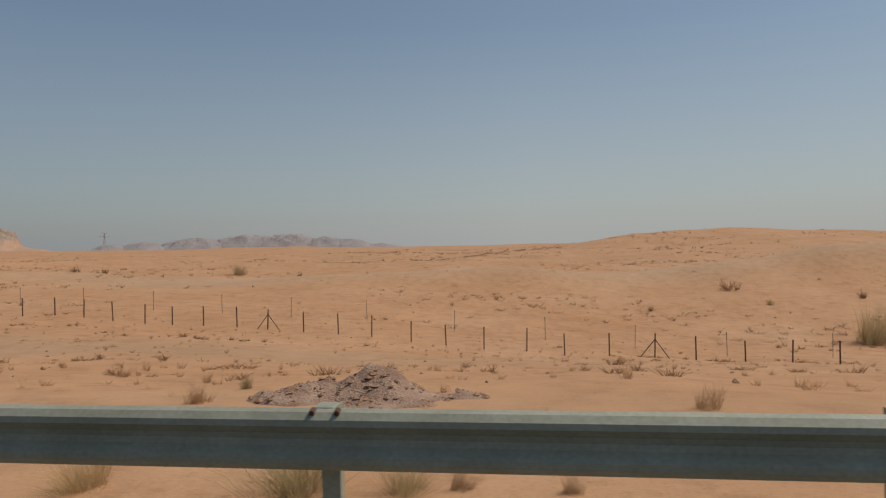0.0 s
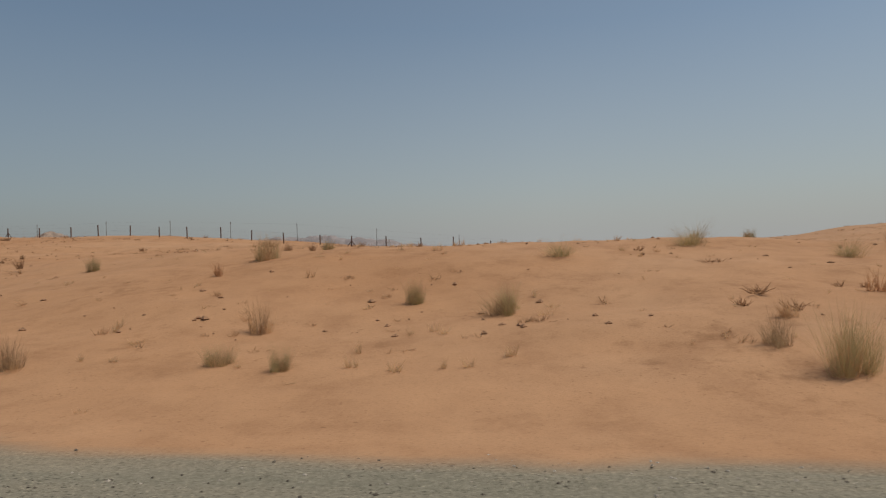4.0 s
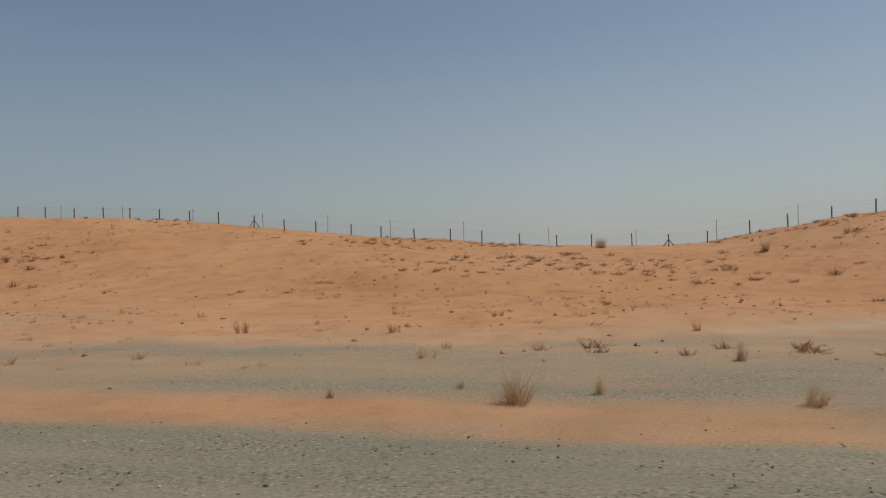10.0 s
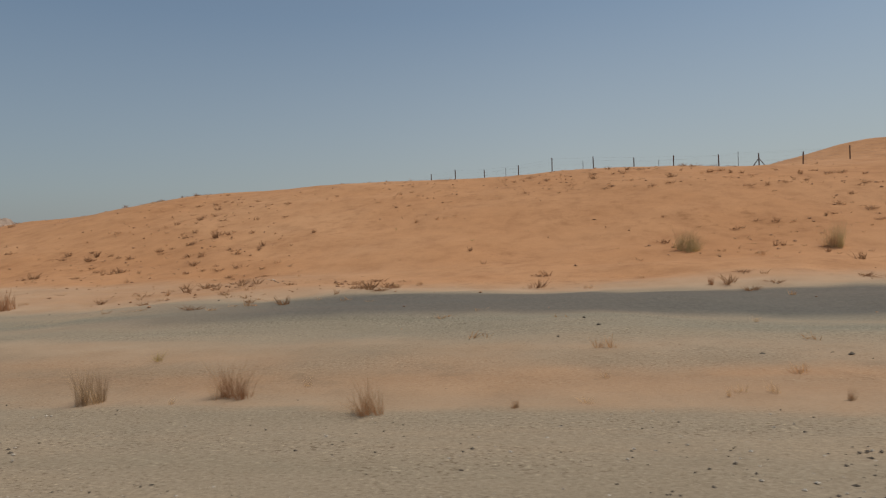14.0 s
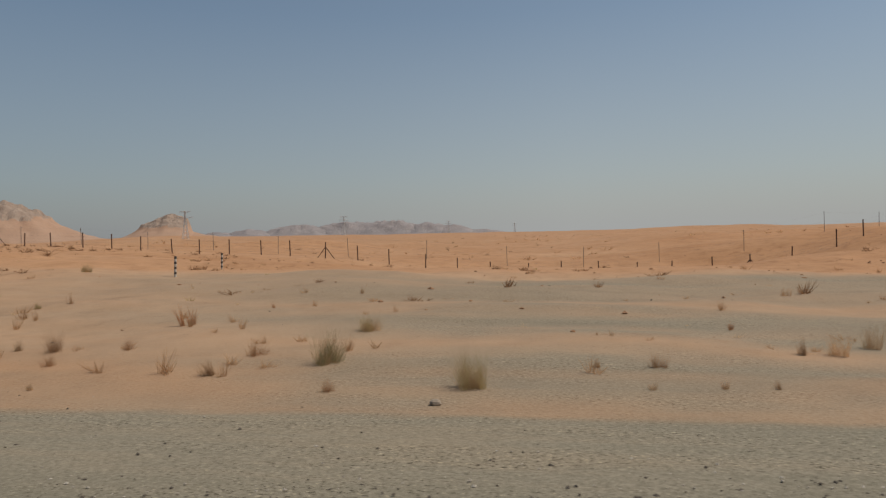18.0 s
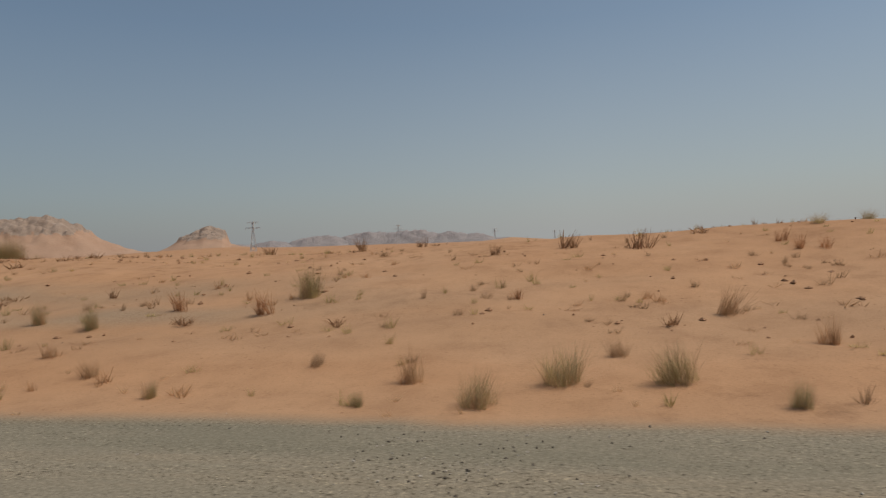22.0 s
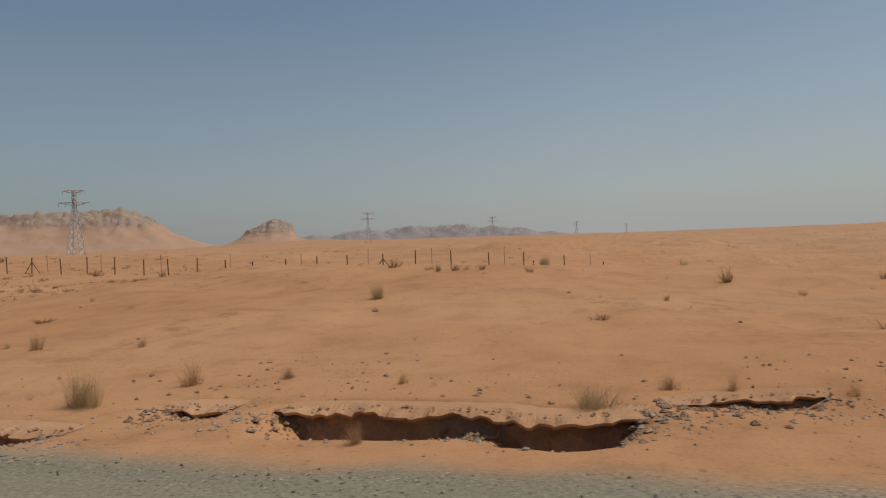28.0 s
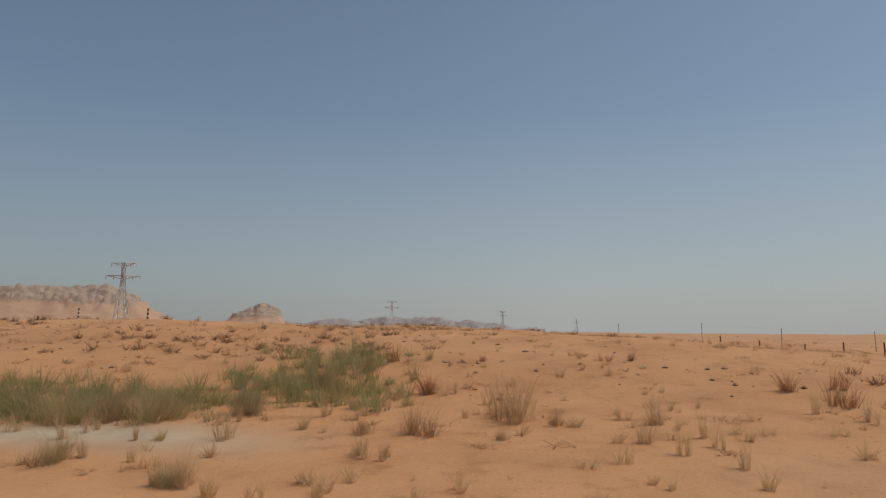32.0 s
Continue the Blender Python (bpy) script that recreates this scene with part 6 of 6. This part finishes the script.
# washed-out edges: a crust that overhangs a crumbling wall
def washed_edge(e, n):
    x0, x1 = e[0], e[1]
    gx = np.arange(x0, x1 + 0.02, 0.04)
    edge, deep = edge_line(e, gx), edge_fade(e, gx)
    root = tagged(new("washed_out_bank"), "low washed-out bank of crusted sand and gravel", "bank")
    whole = lambda yy: ground(gx, yy) + bank(gx, yy)  # noqa: E731
    rag = 0.06 * vnoise(gx / 0.5, 0 * gx, n) + 0.06 * vnoise(gx / 0.19, 0 * gx, n + 3) + 0.06 * vnoise(gx / 0.09, 0 * gx, n + 9)
    lip = whole(edge) + 0.02 * vnoise(gx / 0.2, 0 * gx, n + 31) - np.clip(deep - 0.08, 0, 0.03) * np.clip(1.6 * vnoise(gx / 0.21, 0 * gx, n + 33) + 1.2 * vnoise(gx / 0.09, 0 * gx, n + 34), 0, 1.4)
    fade = np.clip(deep / 0.1, 0, 1)
    crust = [(edge + rag + 0.06, lip - 0.05 * fade - 0.02), (edge + rag - 0.05, lip - 0.045 * fade), (edge + rag - 0.07, lip - 0.012 * fade), (edge + rag, lip + 0.008 * fade), (edge + 0.25 + rag, whole(edge + 0.25) + 0.008 * fade), (edge + 0.62, whole(edge + 0.62) - 0.02)]
    rows = np.stack([np.stack([gx, yy, zz], 1) for yy, zz in crust], 1)
    link("crust", rows.reshape(-1, 3), grid_faces(len(gx), len(crust))[:, ::-1], CRUST if -260 < x0 < -240 else GROUND, root, smooth=False)
    rows = []
    for k in range(7):
        f = k / 6
        jag = 0.06 * vnoise(gx / 0.2, 0 * gx + f * 5, n + 20) + 0.03 * vnoise(gx / 0.08, 0 * gx + f * 8, n + 21)
        rows.append(np.stack([gx, edge + 0.07 + jag - 0.16 * f * f, lip - 0.03 - (deep * 1.06) * f], 1))
    link("crumbling_wall", np.stack(rows, 1).reshape(-1, 3), grid_faces(len(gx), 7), CRUST, root, smooth=False)
    rng = np.random.default_rng(900 + n)
    m = int(150 * (x1 - x0))
    qx = rng.uniform(x0, x1, m)
    qy = np.interp(qx, gx, edge) - np.abs(rng.normal(0, 0.38, m)) + 0.08
    pebbles("crust_clods", "broken clods of crusted sand along a washed-out edge", np.stack([qx, qy], 1), 0.012 + 0.06 * rng.uniform(0, 1, m) ** 3, CRUST, 950 + n)
    m = int(22 * (x1 - x0))
    qx = rng.uniform(x0, x1, m)
    qy = np.interp(qx, gx, edge) + rng.uniform(0.02, 0.3, m) ** 1.5
    lumps = pebbles("lip_lumps", "lumps of broken crust on the lip of a bank", np.stack([qx, qy], 1), 0.01 + 0.03 * rng.uniform(0, 1, m) ** 2, HUMMOCK, 990 + n)
    co = np.zeros(len(lumps.data.vertices) * 3, np.float32)
    lumps.data.vertices.foreach_get("co", co)
    co = co.reshape(-1, 6, 3)
    co[:, :, 2] += bank(qx, qy)[:, None] + 0.015
    lumps.data.vertices.foreach_set("co", co.ravel())
    m = int((260 if x0 > -95 else 110) * (x1 - x0))
    qx = rng.uniform(x0 - 0.5, x1 + 0.5, m)
    qy = np.interp(qx, gx, edge) - np.abs(rng.normal(0, 0.6, m)) - 0.02
    pebbles("bank_gravel", "grey gravel washed out below a bank", np.stack([qx, qy], 1), 0.01 + 0.04 * rng.uniform(0, 1, m) ** 3, LIGHT_STONE if x0 > -95 else STONE, 970 + n)


for n, e in enumerate(EDGES):
    washed_edge(e, n)
spots, rng = scatter(27, 900, -643, -622, 5.8, 9.0, lambda x, y: 0.35 + 0 * x)
more, _ = scatter(28, 1500, -90, -56, 6.0, 8.6, lambda x, y: 0.3 + 0 * x)
red, _ = scatter(29, 900, -668, -652, 6.1, 7.5, lambda x, y: np.clip(0.3 + vnoise(x / 1.5, y / 0.6, 76), 0, 1))
spots = np.concatenate([spots, more, red])
pebbles("sand_clods", "small dark clods scattered over the washed sand", spots, 0.012 + 0.04 * rng.uniform(0, 1, len(spots)) ** 3, CRUST, 28)


def boulder(seed, material, sx, sy, sz, cuts=2):
    """A rounded, chipped lump."""
    bm = bmesh.new()
    bmesh.ops.create_icosphere(bm, subdivisions=cuts, radius=1.0)
    off = Vector((seed * 7.3, seed * 2.1, 0))
    for v in bm.verts:
        v.co *= 1 + 0.28 * noise.noise(v.co * 1.3 + off) + 0.1 * noise.noise(v.co * 3.7 + off)
        v.co.x, v.co.y, v.co.z = v.co.x * sx, v.co.y * sy, max(v.co.z, -0.55) * sz
    return bm


for n, (x, y, s) in enumerate(((-343.2, 7.1, 0.13), (-342.3, 6.6, 0.14), (-341.0, 7.0, 0.05), (-278.7, 21.6, 0.2), (-278.2, 21.5, 0.24), (-277.8, 21.7, 0.14), (-278.4, 21.3, 0.12), (-254.3, 7.7, 0.12), (-405.5, 7.4, 0.07), (-427.9, 7.5, 0.06), (-146.0, 11.6, 0.08), (-132.5, 17.6, 0.12), (-131.4, 18.2, 0.1), (-642.0, 7.2, 0.08), (-626.0, 9.6, 0.1), (-70.5, 6.0, 0.07), (-287.2, 6.7, 0.05), (-470.5, 4.9, 0.06))):
    bm = boulder(n + 1, STONE, s, s * 0.85, s * 0.7)
    ob = part("stone", bm, LIGHT_STONE if -255 < x < -254 or x == -343.2 or x == -342.3 else CRUST if (250 < -x < 280 and y > 20) or x > -71 else STONE)
    ob.matrix_world = pose(x, y, gz(x, y) + 0.28 * s, 0, 0, 40 * n)
    tagged(ob, "loose weathered stone lying on the gravel", "stone")

# a broken concrete block
bm = bmesh.new()
box(bm, -0.21, 0.21, -0.1, 0.1, 0.0, 0.16, 0.02)
bmesh.ops.subdivide_edges(bm, edges=bm.edges[:], cuts=3, use_grid_fill=True)
for v in bm.verts:
    v.co += 0.02 * noise.noise_vector(v.co * 6)
block = part("concrete_block", bm, plain("grey_block", (0.32, 0.27, 0.22), (0.45, 0.40, 0.34), 8.0, 0.95, fine="object"))
block.matrix_world = pose(-290.26, 7.4, gz(-290.26, 7.4) - 0.01, 0, 0, 6)
tagged(block, "broken grey concrete block lying on sandy gravel", "block")

# slabs of broken crust; paving darkened to hold the shade of the hollow
SHADED_PAVING = plain("shaded_old_paving", (0.13, 0.105, 0.085), (0.24, 0.19, 0.15), 4.0, 0.95, relief=0.8, dist=0.03)
for n, (x, y, sx, sy, turn) in enumerate(((-247.2, 9.5, 0.7, 0.3, -6), (-251.4, 10.0, 0.5, 0.22, 5), (-256.0, 9.9, 0.3, 0.2, -15))):
    bm = bmesh.new()
    box(bm, -sx, sx, -sy, sy, 0.0, 0.16)
    bmesh.ops.subdivide_edges(bm, edges=bm.edges[:], cuts=5, use_grid_fill=True)
    for v in bm.verts:
        v.co += 0.09 * noise.noise_vector(v.co * 2.3 + Vector((n * 5, 0, 0))) + 0.03 * noise.noise_vector(v.co * 7)
    ob = part("broken_slab", bm, SHADED_PAVING)
    ob.matrix_world = pose(x, y, gz(x, y + 0.6) - 0.12, 3, 0, turn)
    tagged(ob, "broken slab of old paving undercut by water", "slab")


# ---- heaps of rubble and gravel ----
RUBBLE = plain("rubble_earth", (0.24, 0.135, 0.09), (0.46, 0.31, 0.22), 2.5, 0.95, relief=0.8, dist=0.05)
GRAVEL = plain("grey_gravel_heap", (0.22, 0.16, 0.115), (0.40, 0.31, 0.23), 4.0, 0.95, relief=0.8, dist=0.05)


def heap(name, label, cx, cy, lx, ly, h, seed, material, stones, size, turn=0.0, top=1.0, grit=0.45, earth=None):
    n = 64
    u, v = np.meshgrid(np.linspace(-1.15, 1.15, n), np.linspace(-1.15, 1.15, n), indexing="ij")
    x, y = u * lx, v * ly
    c, s = math.cos(turn), math.sin(turn)
    X, Y = cx + c * x - s * y, cy + s * x + c * y
    r = np.sqrt(u**2 + v**2) * (1 + 0.30 * vnoise(X / (0.4 * lx), Y / (0.4 * ly), seed + 5) + 0.12 * vnoise(X / 0.5, Y / 0.5, seed + 6))
    r = np.maximum(r, np.maximum(np.abs(u), np.abs(v)) / 1.08)
    form = np.clip(1 - r, 0, 1) ** top * (1 + 0.4 * vnoise(X / (0.3 * lx), Y / (0.3 * ly), seed) + 0.25 * vnoise(X / 0.35, Y / 0.35, seed + 1) + 0.2 * vnoise(X / 0.14, Y / 0.14, seed + 2))
    Z = ground(X, Y) + h * form - 0.03
    root = tagged(new(name), label, "heap")
    body = link("heap_body", np.stack([X, Y, Z], -1).reshape(-1, 3), grid_faces(n, n), earth or GROUND, root)
    mix_of = np.zeros((n * n, 4), np.float32)
    mix_of[:, 0] = np.clip(np.maximum(zones(X, Y)[0], grit * np.clip(1.9 * (1 - r) + 0.5 * vnoise(X / 0.8, Y / 0.8, seed + 7), 0, 1)), 0, 1).ravel()
    mix_of[:, 3] = 1
    body.data.color_attributes.new("zones", "FLOAT_COLOR", "POINT").data.foreach_set("color", mix_of.ravel())
    rng = np.random.default_rng(seed)
    i, j = rng.integers(0, n, stones * 4), rng.integers(0, n, stones * 4)
    keep = rng.uniform(0, 1, stones * 4) < np.clip(1.25 - r[i, j], 0, 1) ** 1.3 * np.clip(0.6 + 0.8 * vnoise(X[i, j] / 0.7, Y[i, j] / 0.7, seed + 8), 0.1, 1)
    i, j = i[keep], j[keep]
    P = np.stack([X[i, j], Y[i, j]], 1) + rng.uniform(-0.5, 0.5, (len(i), 2)) * (2.3 * min(lx, ly) / n)
    which = rng.uniform(0, 1, len(P))
    for k, (stone_of, a, c) in enumerate(((material, 0.0, 0.55), (STONE if grit > 0.4 else HUMMOCK, 0.55, 0.75), (CRUST, 0.75, 1.0))):
        q = (which >= a) & (which < c)
        ob = pebbles("rubble", "", P[q], size * (0.22 + rng.uniform(0, 1, int(q.sum())) ** 4), stone_of, seed + 3 + k)
        co = np.zeros(len(ob.data.vertices) * 3, np.float32)
        ob.data.vertices.foreach_get("co", co)
        co = co.reshape(-1, 6, 3)
        co[:, :, 2] += (Z[i, j] - ground(X[i, j], Y[i, j]))[q][:, None]
        ob.data.vertices.foreach_set("co", co.ravel())
        ob.parent = root
        del ob["category"]
    return root


heap("rubble_heap", "low heap of dumped stones and earth behind the guard rail", -9.2, 9.0, 1.6, 1.0, 0.36, 101, RUBBLE, 1500, 0.06, 0.0, 1.0, 0.3, RUBBLE)
heap("gravel_heap", "low heap of grey gravel at the edge of the shoulder", -61.3, 8.2, 1.3, 0.6, 0.34, 111, GRAVEL, 700, 0.05, grit=0.9)
heap("gravel_heap", "low heap of grey gravel at the edge of the shoulder", -63.9, 8.4, 1.3, 0.5, 0.24, 112, GRAVEL, 500, 0.045, grit=0.9)
heap("gravel_heap", "reddish gravel mound drifted over with sand", -61.6, 11.5, 2.2, 1.4, 0.5, 113, RUBBLE, 600, 0.055, grit=0.2)
heap("gravel_heap", "thin spread of purplish-brown rubble on the sand", -68.0, 11.9, 2.5, 1.7, 0.1, 122, RUBBLE, 1500, 0.06, grit=0.35)
heap("gravel_heap", "flat spread of dark reddish rubble on the sand", -64.5, 13.2, 3.2, 1.2, 0.22, 121, RUBBLE, 900, 0.065, grit=0.3)
heap("gravel_berm", "berm of grey broken stone bounding a sandy hollow", -577.2, 15.6, 10.5, 2.1, 0.72, 116, GRAVEL, 6500, 0.06, radians(-37), 0.75, 0.5)
heap("gravel_berm", "reddish rubble berm on the rim of a sandy hollow", -559.0, 15.4, 4.8, 2.6, 0.42, 119, RUBBLE, 2200, 0.05, radians(0), 0.7, 0.3)
heap("rubble_heap", "slumped heap of reddish earth and stones", -624.8, 7.3, 1.9, 1.3, 0.26, 117, RUBBLE, 3200, 0.04, 0.0, 1.0, 0.25)
spots, rng = scatter(77, 3600, -638, -606, 6.0, 10.5, lambda x, y: 0.08 + 0.9 * np.clip(vnoise(x / 3.5, y / 1.4, 78), 0, 1))
pebbles("washed_stones", "small reddish stones washed over the sand", spots, 0.01 + 0.045 * rng.uniform(0, 1, len(spots)) ** 3, RUBBLE, 79)


def strewn(title, words, seed, n, spots_of, size, materials):
    """Broken stones of several colours lying about."""
    spots, rng = spots_of(seed, n)
    which = rng.integers(0, len(materials), len(spots))
    for k, material in enumerate(materials):
        q = which == k
        pebbles(title, words, spots[q], size * (0.2 + rng.uniform(0, 1, int(q.sum())) ** 3), material, seed + k)


PALE_STONE = plain("pale_stone", (0.42, 0.36, 0.30), (0.58, 0.51, 0.44), 9.0, 0.95)
strewn("broken_paving", "broken stones along the torn edge of the paving", 201, 16000, lambda a, n: scatter(a, n, -262, -236, 8.0, 11.0, lambda x, y: np.exp(-(((y - 9.2 - 0.5 * vnoise(x / 3, 0 * x, 75)) / 0.85) ** 2)) * np.clip(0.35 + 1.1 * vnoise(x / 1.6, y / 0.6, 76), 0.04, 1) * np.interp(x, [-262, -259, -246, -236], [0, 1, 1, 0.1])), 0.055, (DARK_STONE, CRUST, STONE, RUBBLE, PALE_STONE))
DEBRIS = ((-213.6, 11.6, 1.3), (-210.6, 11.3, 1.0), (-208.5, 12.8, 1.2), (-202.5, 11.4, 0.8), (-290.0, 18.9, 0.9), (-287.3, 18.2, 0.8), (-283.6, 20.2, 1.0), (-274.4, 17.3, 1.8), (-306.6, 14.0, 1.4), (-304.5, 14.3, 1.0), (-301.8, 13.7, 0.9), (-298.4, 11.5, 1.2), (-297.5, 13.6, 1.2), (-329.0, 13.9, 0.7), (-324.7, 22.8, 1.4), (-139.5, 26.5, 0.9), (-134.0, 27.0, 1.4), (-132.5, 27.6, 1.2), (-138.5, 30.5, 1.0), (-130.3, 24.7, 1.0), (-145.0, 10.6, 2.0), (-149.0, 10.4, 1.6))
for k, (cx, cy, wide) in enumerate(DEBRIS):
    strewn("debris", "scattered broken stones and rubble on the gravel flat", 300 + 7 * k, 80, lambda a, n: (lambda r: (np.stack([cx + wide * r.normal(0, 0.8, n), cy + 0.3 * wide * r.normal(0, 1, n)], 1), r))(np.random.default_rng(a)), 0.05, (DARK_STONE, CRUST, PALE_STONE))


# ---- litter ----
WHITE = plain("white_plastic", (0.62, 0.6, 0.57), (0.8, 0.79, 0.77), 6.0, 0.5)
for n, (x, y, s) in enumerate(((-206.6, 16.6, 0.42), (-55.4, 7.1, 0.11), (-549.0, 10.1, 0.12), (-658.5, 10.9, 0.09), (-292.2, 8.6, 0.08), (-186.3, 12.2, 0.08), (-433.0, 8.0, 0.06), (-709.0, 12.6, 0.1))):
    bm = bmesh.new()
    bmesh.ops.create_grid(bm, x_segments=9, y_segments=7, size=1.0)
    for v in bm.verts:
        k = noise.noise(v.co * 2.1 + Vector((n * 3.7, 0, 0)))
        v.co = Vector((v.co.x * s, v.co.y * s * 0.5, s * 0.7 * abs(k) + s * 0.12 * noise.noise(v.co * 6) + 0.02))
    made = bmesh.ops.solidify(bm, geom=bm.faces[:], thickness=0.004)
    ob = part("plastic_scrap", bm, WHITE)
    ob.matrix_world = pose(x, y, gz(x, y) + 0.01, 0, 0, 30 * n)
    tagged(ob, "crumpled white plastic scrap blown onto the sand", "litter")
WOOD = plain("bleached_wood", (0.30, 0.25, 0.19), (0.45, 0.39, 0.31), 7.0, 0.9)
for n, (x, y, ln, turn) in enumerate(((-278.7, 11.9, 0.42, 12), (-271.7, 18.8, 0.4, 0), (-216.0, 22.4, 0.5, 0), (-288.6, 13.6, 0.9, 15))):
    bm = bmesh.new()
    box(bm, -ln, ln, -0.06, 0.06, 0.0, 0.045, 0.006)
    ob = part("wooden_board", bm, WOOD)
    ob.matrix_world = pose(x, y, gz(x, y) + 0.005, 0, 3, turn)
    tagged(ob, "bleached wooden board lying on the gravel", "board")
